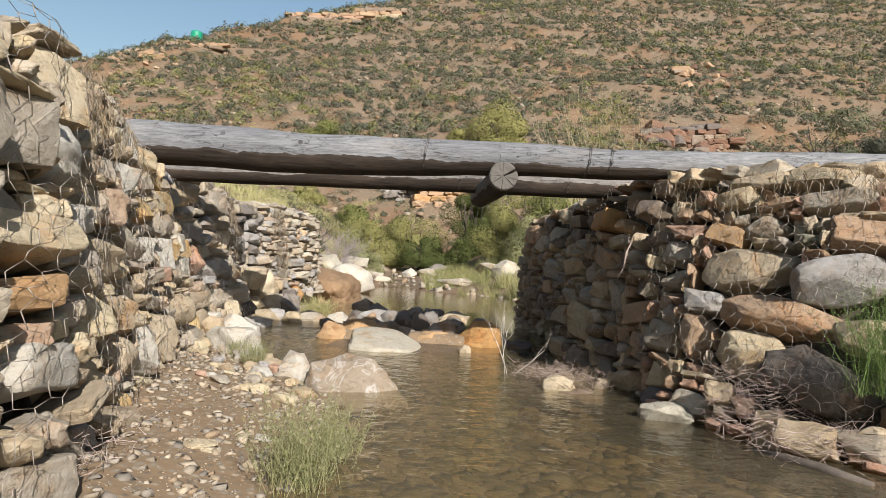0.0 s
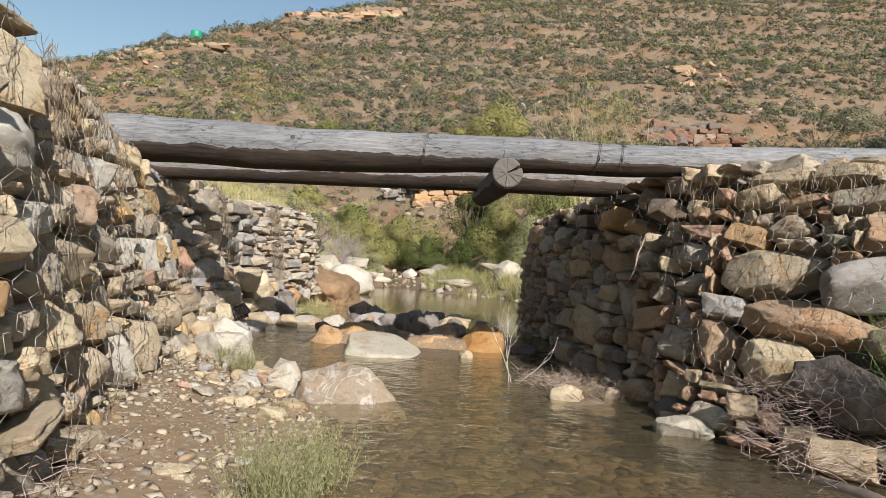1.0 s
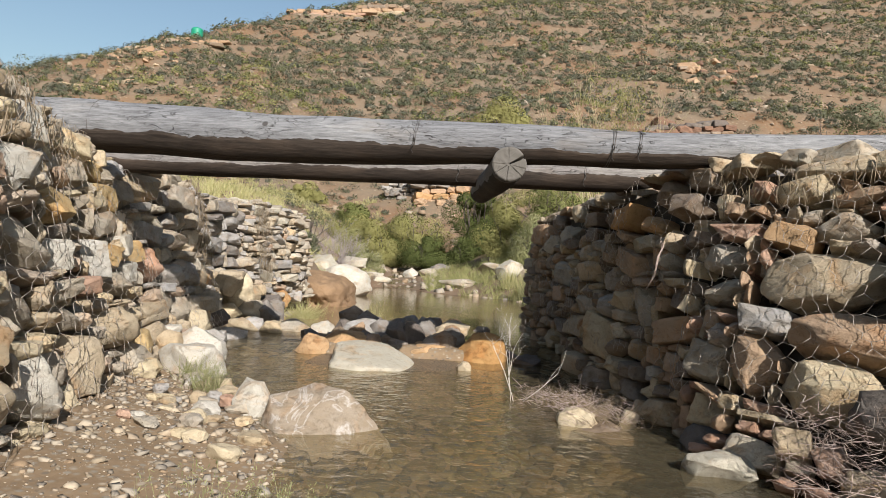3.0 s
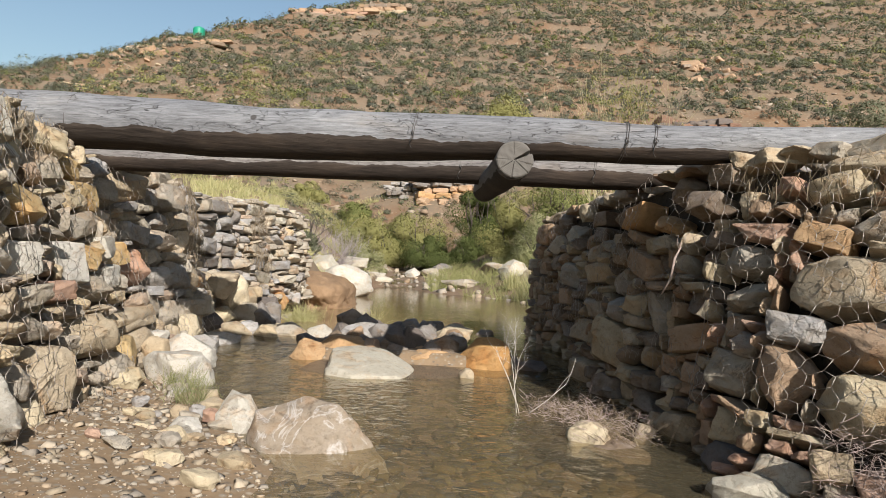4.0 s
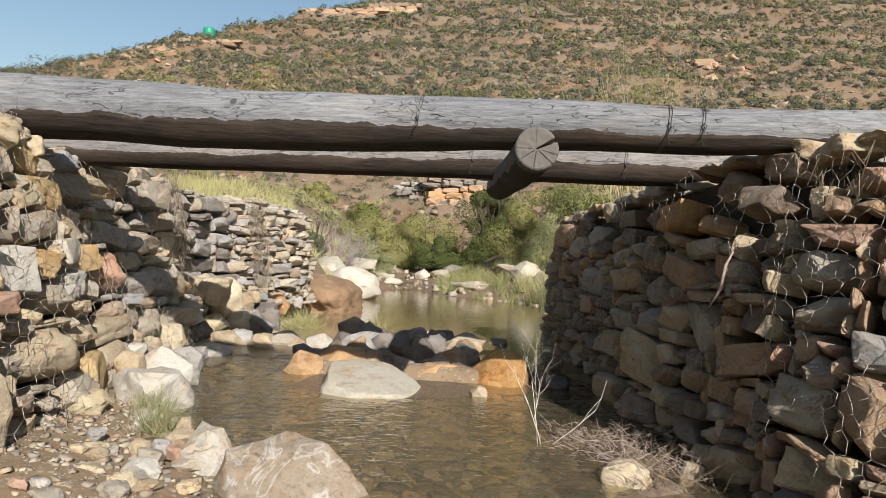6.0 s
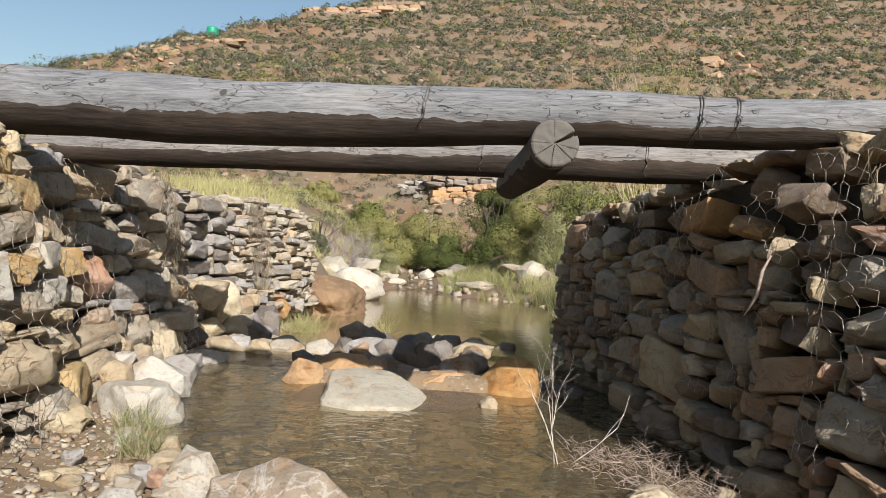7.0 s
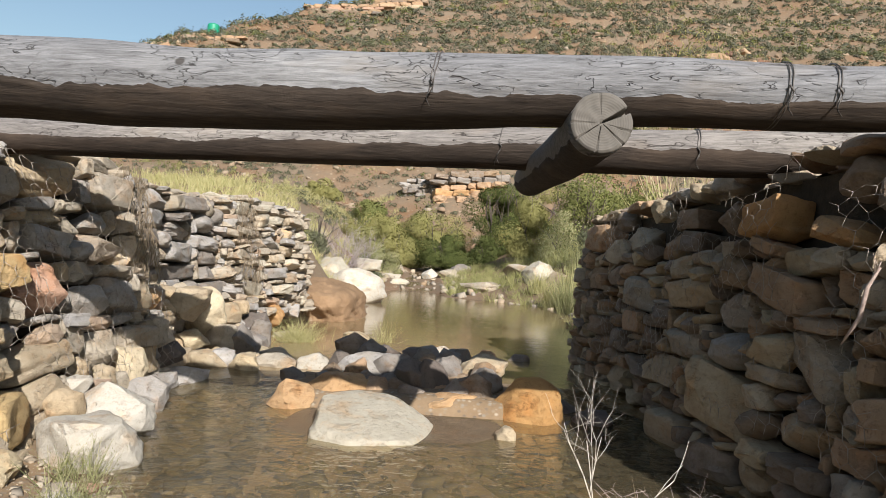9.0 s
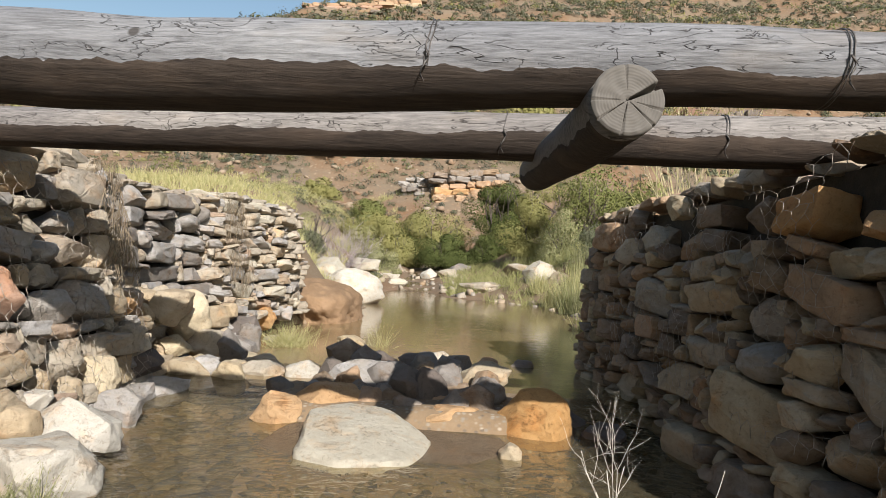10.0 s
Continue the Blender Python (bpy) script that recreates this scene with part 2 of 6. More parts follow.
def plain_material(name, a, b, scale=8.0, rough=0.9, bump=0.4, dist=0.01, spec=0.2, **more):
    """Two tones mixed by noise, with fine relief."""
    n = Nodes(name)
    f = n.noise(scale, 5, 0.65)
    g = n.noise(scale * 6, 4, 0.65)
    c = n.mix(n.ramp(n.math("ADD", n.math("MULTIPLY", f, 0.7), n.math("MULTIPLY", g, 0.3)), [(0.35, (0, 0, 0)), (0.65, (1, 1, 1))]), a, b)
    return n.surface(c, rough, n.bump(n.math("ADD", f, g), bump, dist), spec, **more)


def leaf_material(name, tones, rough=0.65, plant=0.0):
    """Leaves or blades: tones vary from blade to blade, a little light comes through."""
    n = Nodes(name)
    geo = n.nt.nodes.new("ShaderNodeNewGeometry")
    pick = geo.outputs["Random Per Island"]
    if plant:
        spot = n.ramp(n.noise(0.55, 1, 0.5), [(0.3, (0, 0, 0)), (0.7, (1, 1, 1))])
        pick = n.math("ADD", n.math("MULTIPLY", pick, 1 - plant), n.math("MULTIPLY", spot, plant))
    c = n.ramp(pick, [(i / (len(tones) - 1), t) for i, t in enumerate(tones)])
    big = n.noise(0.5, 2, 0.5)
    c = n.mix(n.math("MULTIPLY", big, 0.5), c, n.mix(1.0, c, (0.7, 0.72, 0.68), "MULTIPLY"))
    d = n.add("BsdfDiffuse")
    n.put(d.inputs["Color"], c)
    tr = n.add("BsdfTranslucent")
    n.put(tr.inputs["Color"], n.mix(1.0, c, (0.9, 1.0, 0.5), "MULTIPLY"))
    m = n.add("MixShader")
    m.inputs[0].default_value = 0.25
    n.nt.links.new(d.outputs[0], m.inputs[1])
    n.nt.links.new(tr.outputs[0], m.inputs[2])
    n.nt.links.new(m.outputs[0], n.out.inputs[0])
    return n.mat


EARTH = ground_material()
WATER = water_material("stream_water", 0.42, (0.94, 0.87, 0.70), 1.0, 0.05, (0.18, 0.145, 0.085), (0.15, 0.125, 0.078))
POOL = water_material("pool_water", 0.60, (0.80, 0.62, 0.36), 0.16, 0.03, (0.45, 0.33, 0.175), (0.38, 0.285, 0.155))
WOOD = weathered_log_material()
WOOD_BACK = weathered_log_material("brown_weathered_wood", (1.06, 0.97, 0.88))
WOOD_CROSS = weathered_log_material("dark_weathered_wood", (0.78, 0.71, 0.63))
ENDWOOD = end_grain_material()
SHADED_BARK = shaded_bark_material()
WIRE = plain_material("galvanised_wire", (0.40, 0.36, 0.31), (0.20, 0.15, 0.11), 30, 0.5, 0.1, 0.001, 0.5, Metallic=0.3)
TIE = plain_material("dark_tie_wire", (0.09, 0.08, 0.07), (0.05, 0.04, 0.035), 30, 0.5, 0.1, 0.001, 0.5, Metallic=0.4)
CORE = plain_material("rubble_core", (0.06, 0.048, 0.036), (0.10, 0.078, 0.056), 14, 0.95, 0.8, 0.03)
MUD = plain_material("brown_mud", (0.17, 0.105, 0.058), (0.25, 0.16, 0.092), 4, 0.95, 0.6, 0.03)
DRY = leaf_material("dry_grass", [(0.27, 0.19, 0.13), (0.33, 0.25, 0.175), (0.20, 0.145, 0.105), (0.40, 0.32, 0.23)])
FLOOD = leaf_material("flood_grass", [(0.22, 0.16, 0.11), (0.30, 0.23, 0.16), (0.16, 0.12, 0.085), (0.36, 0.29, 0.21)])
STRAW = leaf_material("straw_grass", [(0.42, 0.36, 0.17), (0.52, 0.46, 0.26), (0.32, 0.31, 0.13), (0.46, 0.41, 0.21)])
TWIG = plain_material("bleached_twig", (0.44, 0.34, 0.29), (0.26, 0.19, 0.155), 20, 0.85, 0.3, 0.003)
BLEACHED = plain_material("bleached_branch", (0.60, 0.54, 0.46), (0.40, 0.34, 0.28), 20, 0.85, 0.3, 0.003)
GREENS = {
    "sage": leaf_material("sage_leaves", [(0.122, 0.123, 0.075), (0.159, 0.159, 0.104), (0.105, 0.108, 0.070), (0.191, 0.191, 0.128)], plant=0.75),
    "greybush": leaf_material("grey_bush_leaves", [(0.097, 0.098, 0.075), (0.137, 0.134, 0.102), (0.079, 0.082, 0.066)], plant=0.75),
    "lime": leaf_material("lime_bush_leaves", [(0.236, 0.223, 0.095), (0.290, 0.270, 0.121), (0.203, 0.196, 0.088)]),
    "green": leaf_material("green_leaves", [(0.15, 0.16, 0.055), (0.18, 0.185, 0.068), (0.12, 0.13, 0.045), (0.22, 0.21, 0.085)]),
    "deep": leaf_material("deep_green_leaves", [(0.075, 0.09, 0.03), (0.11, 0.125, 0.042), (0.05, 0.062, 0.022), (0.16, 0.165, 0.06)]),
    "olive": leaf_material("olive_leaves", [(0.245, 0.225, 0.085), (0.285, 0.26, 0.105), (0.215, 0.20, 0.075), (0.32, 0.285, 0.125)]),
    "drab": leaf_material("drab_olive_leaves", [(0.141, 0.145, 0.058), (0.173, 0.175, 0.077), (0.119, 0.125, 0.053)], plant=0.6),
    "fresh": leaf_material("fresh_green_leaves", [(0.204, 0.212, 0.093), (0.281, 0.272, 0.136), (0.357, 0.323, 0.187), (0.153, 0.170, 0.076)]),
    "bright": leaf_material("bright_green_leaves", [(0.13, 0.19, 0.06), (0.19, 0.25, 0.09), (0.10, 0.14, 0.045)]),
    "grass": leaf_material("green_grass", [(0.26, 0.25, 0.10), (0.36, 0.33, 0.16), (0.19, 0.20, 0.08)]),
}
STEM = plain_material("dark_stems", (0.13, 0.105, 0.085), (0.08, 0.065, 0.052), 20, 0.9, 0.3, 0.003)


# ---- building helpers ----
def mesh_from(name, verts, faces, material, smooth=True):
    me = bpy.data.meshes.new(name)
    me.from_pydata([tuple(v) for v in verts], [], [tuple(f) for f in faces])
    me.materials.append(material)
    if smooth:
        me.polygons.foreach_set("use_smooth", [True] * len(me.polygons))
    me.update()
    return me


def quads_mesh(name, corners, material, facing=None):
    """A mesh of loose quads from an array (n, 4, 3); facing gives each leaf the soft shading of its crown."""
    corners = np.asarray(corners, dtype=np.float32)
    k = len(corners)
    me = bpy.data.meshes.new(name)
    me.vertices.add(4 * k)
    me.vertices.foreach_set("co", corners.reshape(-1))
    me.loops.add(4 * k)
    me.loops.foreach_set("vertex_index", np.arange(4 * k, dtype=np.int32))
    me.polygons.add(k)
    me.polygons.foreach_set("loop_start", np.arange(0, 4 * k, 4, dtype=np.int32))
    me.materials.append(material)
    me.update(calc_edges=True)
    if facing is not None:
        n = np.repeat(facing / (np.linalg.norm(facing, axis=1)[:, None] + 1e-9), 4, axis=0)
        me.normals_split_custom_set_from_vertices(n.astype(np.float32))
    return me


def part(name, me, parent, label="", m=None):
    """Links a mesh as one object under a thing."""
    ob = new(name, me)
    ob.parent = parent
    if m is not None:
        ob.matrix_basis = m
    return tagged(ob, label)


def thing(name, label, category, group="", kind="", at=(0, 0, 0), data=None):
    ob = new(name, data)
    ob.location = at
    return tagged(ob, label, category, group, kind)


def tube_points(path, radii, sides=5):
    """Rings of points along a path, with the quads between them."""
    path = [Vector(p) for p in path]
    verts, faces = [], []
    for i, p in enumerate(path):
        d = (path[min(i + 1, len(path) - 1)] - path[max(i - 1, 0)]).normalized()
        a = d.cross(Vector((0.31, 0.17, 0.93)))
        a = a.normalized() if a.length > 1e-4 else Vector((1, 0, 0))
        b = d.cross(a)
        for k in range(sides):
            w = 2 * math.pi * k / sides
            verts.append(p + (a * math.cos(w) + b * math.sin(w)) * radii[i])
    for i in range(len(path) - 1):
        for k in range(sides):
            q = (k + 1) % sides
            faces.append((i * sides + k, i * sides + q, (i + 1) * sides + q, (i + 1) * sides + k))
    faces.append(tuple(range(sides - 1, -1, -1)))
    faces.append(tuple((len(path) - 1) * sides + k for k in range(sides)))
    return verts, faces


def join_tubes(name, tubes, material):
    verts, faces = [], []
    for v, f in tubes:
        o = len(verts)
        verts += v
        faces += [tuple(i + o for i in q) for q in f]
    return mesh_from(name, verts, faces, material)


# ---- stones ----
def rock_mesh(name, seed, kind, material, cuts=2):
    """A broken stone filling the unit box: hull of scattered points, edges worn off, faces roughened."""
    rng = random.Random(seed)
    bm = bmesh.new()
    inset, extra, worn, rough, soften = {"block": (0.30, 8, 0.15, 0.065, 1), "round": (0.0, 34, 0.18, 0.04, 2), "slab": (0.34, 9, 0.13, 0.05, 1), "loose": (0.0, 24, 0.08, 0.06, 0)}[kind]
    for sx in (-1, 1) if kind in ("block", "slab") else ():
        for sy in (-1, 1):
            for sz in (-1, 1):
                bm.verts.new((sx * (1 - inset * rng.random() ** 0.8), sy * (1 - inset * rng.random() ** 0.8), sz * (1 - inset * rng.random() ** 0.8)))
    for _ in range(extra):
        if kind in ("loose", "round"):
            d = Vector((rng.gauss(0, 1), rng.gauss(0, 1), rng.gauss(0, 1)))
            e = 3.0 if kind == "loose" else 2.5
            k = (abs(d.x) ** e + abs(d.y) ** e + abs(d.z) ** e) ** (1 / e)
            bm.verts.new(d / k * rng.uniform(0.8, 1.1))
            continue
        p = [rng.uniform(-0.75, 0.75) for _ in range(3)]
        p[rng.randrange(3)] = rng.choice((-1, 1)) * rng.uniform(0.86, 1.12)
        bm.verts.new(p)
    hull = bmesh.ops.convex_hull(bm, input=bm.verts)
    bmesh.ops.delete(bm, geom=[g for g in hull["geom_interior"] if isinstance(g, bmesh.types.BMVert)], context="VERTS")
    bmesh.ops.dissolve_limit(bm, angle_limit=radians(12), verts=bm.verts, edges=bm.edges)
    bmesh.ops.bevel(bm, geom=list(bm.edges), offset=worn, segments=2, profile=0.6, affect="EDGES", clamp_overlap=True)
    bmesh.ops.triangulate(bm, faces=bm.faces)
    for _ in range(cuts):
        edges = [e for e in bm.edges if e.calc_length() > 0.30]
        if edges:
            bmesh.ops.subdivide_edges(bm, edges=edges, cuts=1)
            bmesh.ops.triangulate(bm, faces=bm.faces)
    for _ in range(soften):
        bmesh.ops.smooth_vert(bm, verts=bm.verts, factor=0.5 if kind == "round" else 0.28, use_axis_x=True, use_axis_y=True, use_axis_z=True)
    shift = Vector((rng.uniform(0, 50), rng.uniform(0, 50), rng.uniform(0, 50)))
    for v in bm.verts:
        p = v.co
        q = Vector((p.x * 1.5, p.y * 1.5, p.z * 4.0))
        v.co = p + p.normalized() * (noise.noise(p * 1.7 + shift) * rough * 1.3 + noise.noise(q + shift) * rough * 1.5 + noise.noise(p * 6.0 + shift) * rough * 0.8)
    lo = [min(v.co[i] for v in bm.verts) for i in range(3)]
    hi = [max(v.co[i] for v in bm.verts) for i in range(3)]
    for v in bm.verts:
        v.co = Vector([(v.co[i] - lo[i]) / (hi[i] - lo[i]) - 0.5 for i in range(3)])
    me = bpy.data.meshes.new(name)
    bm.to_mesh(me)
    bm.free()
    me.materials.append(material)
    me.polygons.foreach_set("use_smooth", [True] * len(me.polygons))
    me.set_sharp_from_angle(angle=radians(32))
    return me


ROCKS = {}


def rocks_of(tone, shape="block"):
    """Shared meshes of one stone and shape."""
    if (tone, shape) not in ROCKS:
        count = 14 if tone == "mixed" else 6
        ROCKS[tone, shape] = [rock_mesh("stone", 11 * i + 7 * len(tone) + 3 * len(shape) + ord(tone[0]), shape, STONE[tone]) for i in range(count)]
    return ROCKS[tone, shape]


class Wall:
    """A dry stone wall face along a line on the ground, leaning back, stones packed in rough courses."""

    def __init__(self, name, label, line, lean, top, base, side, seed, z0=0.3, swing=0.0):
        self.rng = random.Random(seed)
        self.thing = thing(name, label, "gabion wall", "stone gabion walls of the footbridge")
        self.line = [Vector((x, y)) for x, y in line]
        self.lean, self.top, self.base, self.side, self.z0, self.swing = lean, top, base, side, z0, swing
        self.cum = [0.0]
        for a, b in zip(self.line, self.line[1:]):
            self.cum.append(self.cum[-1] + (b - a).length)
        self.length = self.cum[-1]
        self.cell = 0.02
        self.cols = int(self.length / self.cell)
        self.rows = int((max(top) - base) / self.cell) + 1
        self.used = np.zeros((self.cols, self.rows), dtype=bool)
        self.count = 0
        for c in range(self.cols):
            h = self.height((c + 0.5) * self.cell)
            self.used[c, max(0, int((h - base) / self.cell)):] = True

    def along(self, u):
        u = min(max(u, 0.0), self.length - 1e-6)
        i = max(k for k in range(len(self.cum) - 1) if self.cum[k] <= u)
        return i, (u - self.cum[i]) / (self.cum[i + 1] - self.cum[i])

    def height(self, u):
        i, f = self.along(u)
        return self.top[i] * (1 - f) + self.top[i + 1] * f

    def normal(self, u):
        i, f = self.along(u)

        def n_of(k):
            k = min(max(k, 0), len(self.line) - 2)
            e = self.line[k + 1] - self.line[k]
            return Vector((e.y, -e.x)).normalized() * self.side
        a = n_of(i)
        if f < 0.5:
            return (a * (0.5 + f) + n_of(i - 1) * (0.5 - f)).normalized()
        return (a * (1.5 - f) + n_of(i + 1) * (f - 0.5)).normalized()

    def at(self, u, z, out=0.0):
        i, f = self.along(u)
        p = self.line[i].lerp(self.line[i + 1], f)
        n = self.normal(u)
        lean = self.lean[i] * (1 - f) + self.lean[i + 1] * f
        q = p + n * (out - lean * (z - self.z0))
        return Vector((q.x, q.y, z))

    def nearest(self, x, y, z):
        best = min(range(0, int(self.length * 50)), key=lambda k: (self.at(k / 50, z).xy - Vector((x, y))).length)
        return best / 50

    def lay(self, u, z, w, h, tone="mixed", shape=None, out=0.0, deep=None):
        n = self.normal(u)
        deep = deep or max(0.22, min(0.36, w * 0.9))
        shape = shape or ("slab" if w > 2.6 * h else self.rng.choice(("block", "block", "loose", "loose", "round")))
        me = self.rng.choice(rocks_of(tone, shape))
        i, f = self.along(u)
        lean = self.lean[i] * (1 - f) + self.lean[i + 1] * f
        c = self.at(u, z, out - deep * 0.5)
        turn = math.degrees(math.atan2(n.y, n.x)) + 90
        flip = self.rng.choice((0, 180))
        m = pose(c.x, c.y, c.z, 0, 0, turn) @ pose(0, 0, 0, -math.degrees(math.atan(lean)) * 0.8 + self.rng.uniform(-8, 8), self.rng.gauss(0, 7), self.swing * (0.35 if shape == "slab" else 1.0) + self.rng.uniform(-14, 14)) @ pose(0, 0, 0, 0, flip, 0)
        ob = part("stone", me, self.thing, "", m @ Matrix.Diagonal((w * 1.02, deep, h * 1.03, 1)))
        self.count += 1
        return ob

    def hero(self, x, y, z, w, h, tone, shape=None, out=0.03):
        """A stone of its own tone, set where it stands out."""
        u = self.nearest(x, y, z)
        a, b = int((u - w / 2) / self.cell), int((u + w / 2) / self.cell)
        lo, hi = int((z - h / 2 - self.base) / self.cell), int((z + h / 2 - self.base) / self.cell)
        self.used[max(0, a):max(0, b), max(0, lo):max(0, hi)] = True
        self.lay(u, z, w, h, tone, shape, out)

    def scatter(self, count, wide, high, tones=("mixed",), loose=0.05):
        """Sets larger stones at random where the face is still open, before the fill."""
        rng, cell = self.rng, self.cell
        for _ in range(count):
            k = rng.random()
            w, h = int((wide[0] + (wide[1] - wide[0]) * k) / cell), int((high[0] + (high[1] - high[0]) * (0.5 * k + 0.5 * rng.random())) / cell)
            c, r = rng.randrange(max(1, self.cols - w)), rng.randrange(max(1, self.rows - h))
            if self.used[c:c + w, r:r + h].any():
                continue
            self.used[c:c + w, r:r + h] = True
            self.lay((c + w / 2) * cell, self.base + (r + h / 2) * cell, w * cell, h * cell, rng.choice(tones), None, rng.uniform(-loose, loose * 1.4))

    def fill(self, wide, high, tones=("mixed",), limit=300, loose=0.045):
        """Packs the open part of the face with stones, lowest first."""
        rng, cell = self.rng, self.cell
        for r in range(self.rows):
            c = 0
            while c < self.cols:
                if self.used[c, r]:
                    c += 1
                    continue
                k = rng.uniform(0, 1) ** 1.4
                w = int((wide[0] + (wide[1] - wide[0]) * k) / cell)
                h = int((high[0] + (high[1] - high[0]) * (0.6 * k + 0.4 * rng.random())) / cell)
                e = c
                while e < self.cols and e - c < w and not self.used[e, r]:
                    e += 1
                t = r
                while t < self.rows and t - r < h and not self.used[c:e, t].any():
                    t += 1
                self.used[c:e, r:t] = True
                sw, sh = (e - c) * cell, (t - r) * cell
                if sw > 0.035 and sh > 0.025 and self.count < limit:
                    z = self.base + (r + t) * 0.5 * cell
                    self.lay((c + e) * 0.5 * cell, z, sw, sh, rng.choice(tones), None, rng.uniform(-loose, loose * 1.5))
                c = e

    def core(self, inset=0.22, back=0.9):
        """The packed rubble behind the face and under its top."""
        verts, faces = [], []
        steps = max(8, int(self.length / 0.15))
        for k in range(steps + 1):
            u = self.length * k / steps
            h = self.height(u) - 0.07
            n = self.normal(u)
            for j in range(6):
                z = self.base - 0.1 + (h - self.base + 0.1) * j / 5
                p = self.at(u, z, -inset)
                verts.append((p.x, p.y, p.z))
            p = self.at(u, h, -inset)
            verts.append((p.x - n.x * back, p.y - n.y * back, h + 0.02))
            verts.append((p.x - n.x * back, p.y - n.y * back, self.base - 0.1))
        for k in range(steps):
            for j in range(7):
                a = k * 8 + j
                faces.append((a, a + 8, a + 9, a + 1))
        faces.append(tuple(range(8)))
        faces.append(tuple(steps * 8 + j for j in range(7, -1, -1)))
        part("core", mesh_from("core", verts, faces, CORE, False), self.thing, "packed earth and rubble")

    def crown(self, wide, deep, rows=2, tones=("mixed",), lift=0.0, start=0.05):
        """Stones lying on the top of the wall."""
        rng, self.swing = self.rng, 0.0
        for r in range(rows):
            u = start
            while u < self.length - 0.05:
                w = rng.uniform(*wide)
                h = rng.uniform(0.06, 0.12)
                hz = self.height(u + w / 2)
                self.lay(u + w / 2, hz - h * 0.25 + lift, w, h, rng.choice(tones), rng.choice(("block", "loose", "slab")), -0.06 - r * deep, deep)
                u += w * rng.uniform(0.95, 1.1)

    def net(self, ranges, cell=0.10, out=0.035, radius=0.0012, tear=0.12, pull=1.0):
        """Hexagonal wire mesh hung over part of the face, sagging and torn in places."""
        rng, tubes = self.rng, []
        shift = Vector((rng.uniform(0, 90), rng.uniform(0, 90), 0))
        for u0, u1, z0, z1 in ranges:
            dx, dz = cell * 0.5 * pull, cell * 0.62
            nu, nz = int((u1 - u0) / dx), int((z1 - z0) / dz)

            def node(i, j):
                u, z = u0 + i * dx, z0 + j * dz
                s = Vector((u * 3, z * 3, 0)) + shift
                u += noise.noise(s) * 0.05 + noise.noise(s * 5) * 0.022
                z += noise.noise(s + Vector((9, 4, 1))) * 0.06 + noise.noise(s * 5 + Vector((3, 8, 1))) * 0.03
                o = out + noise.noise(s * 1.5 + Vector((5, 5, 7))) * 0.03 + noise.noise(s * 6) * 0.012
                return self.at(u, min(z, self.height(u) + 0.02), o)
            for j in range(nz):
                for i in range(nu):
                    if noise.noise(Vector((i * 0.12, j * 0.15, 2.0)) + shift) < -0.5 + tear:
                        continue
                    # zigzag rows joined by twisted uprights
                    if (i + j) % 2 == 0:
                        a, b = node(i, j), node(i, j + 0.62)
                        tubes.append(tube_points([a, b], [radius * 1.4] * 2, 3))
                        tubes.append(tube_points([b, node(i + 1, j + 1)], [radius] * 2, 3))
                        tubes.append(tube_points([b, node(i - 1, j + 1)], [radius] * 2, 3))
        part("wire_mesh", join_tubes("wire_mesh", tubes, WIRE), self.thing, "rusting hexagonal galvanised wire mesh")


# ---- ground ----
LEFT_Y = [-400, -3, 1.2, 2.2, 3.0, 3.7, 4.7, 5.55, 6.4, 7.2, 8.2, 9.6, 12.0, 13.0, 16.0, 19.0, 21.0, 36.0, 60.0, 900]
LEFT_X = [-3.0, -1.6, -1.0, -1.12, -1.42, -1.62, -1.86, -2.02, -2.25, -2.6, -2.98, -2.92, -2.2, -1.75, -2.2, -2.6, -2.8, -3.3, -5.0, -5.0]
RIGHT_Y = [-400, -3, 2.6, 3.05, 3.4, 3.85, 4.2, 4.8, 5.35, 6.0, 7.4, 8.4, 9.3, 12.0, 14.0, 18.0, 19.4, 20.2, 21.4, 22.4, 26.0, 30.0, 40.0, 900]
RIGHT_X = [4.0, 3.2, 2.7, 2.2, 1.83, 1.62, 1.5, 1.43, 1.35, 1.29, 1.20, 1.06, 1.05, 1.4, 1.6, 1.9, 1.75, 1.05, 0.21, -0.74, -1.0, -1.3, -1.6, -1.6]
WATER_LOW, WATER_HIGH = -0.04, 0.06


def smooth(a, b, x):
    t = np.clip((x - a) / (b - a), 0, 1)
    return t * t * (3 - 2 * t)


def wobble(x, y, s, seed=0.0):
    """A cheap smooth roughness for arrays."""
    return (np.sin(x * s * 1.3 + 1.7 * np.sin(y * s * 0.9 + seed) + seed) + np.sin(y * s * 1.1 + 1.9 * np.sin(x * s * 0.7 + 2 * seed)) + 0.6 * np.sin((x + y) * s * 2.3 + seed * 3) + 0.6 * np.sin((x - 1.3 * y) * s * 2.9 + seed)) / 3.2


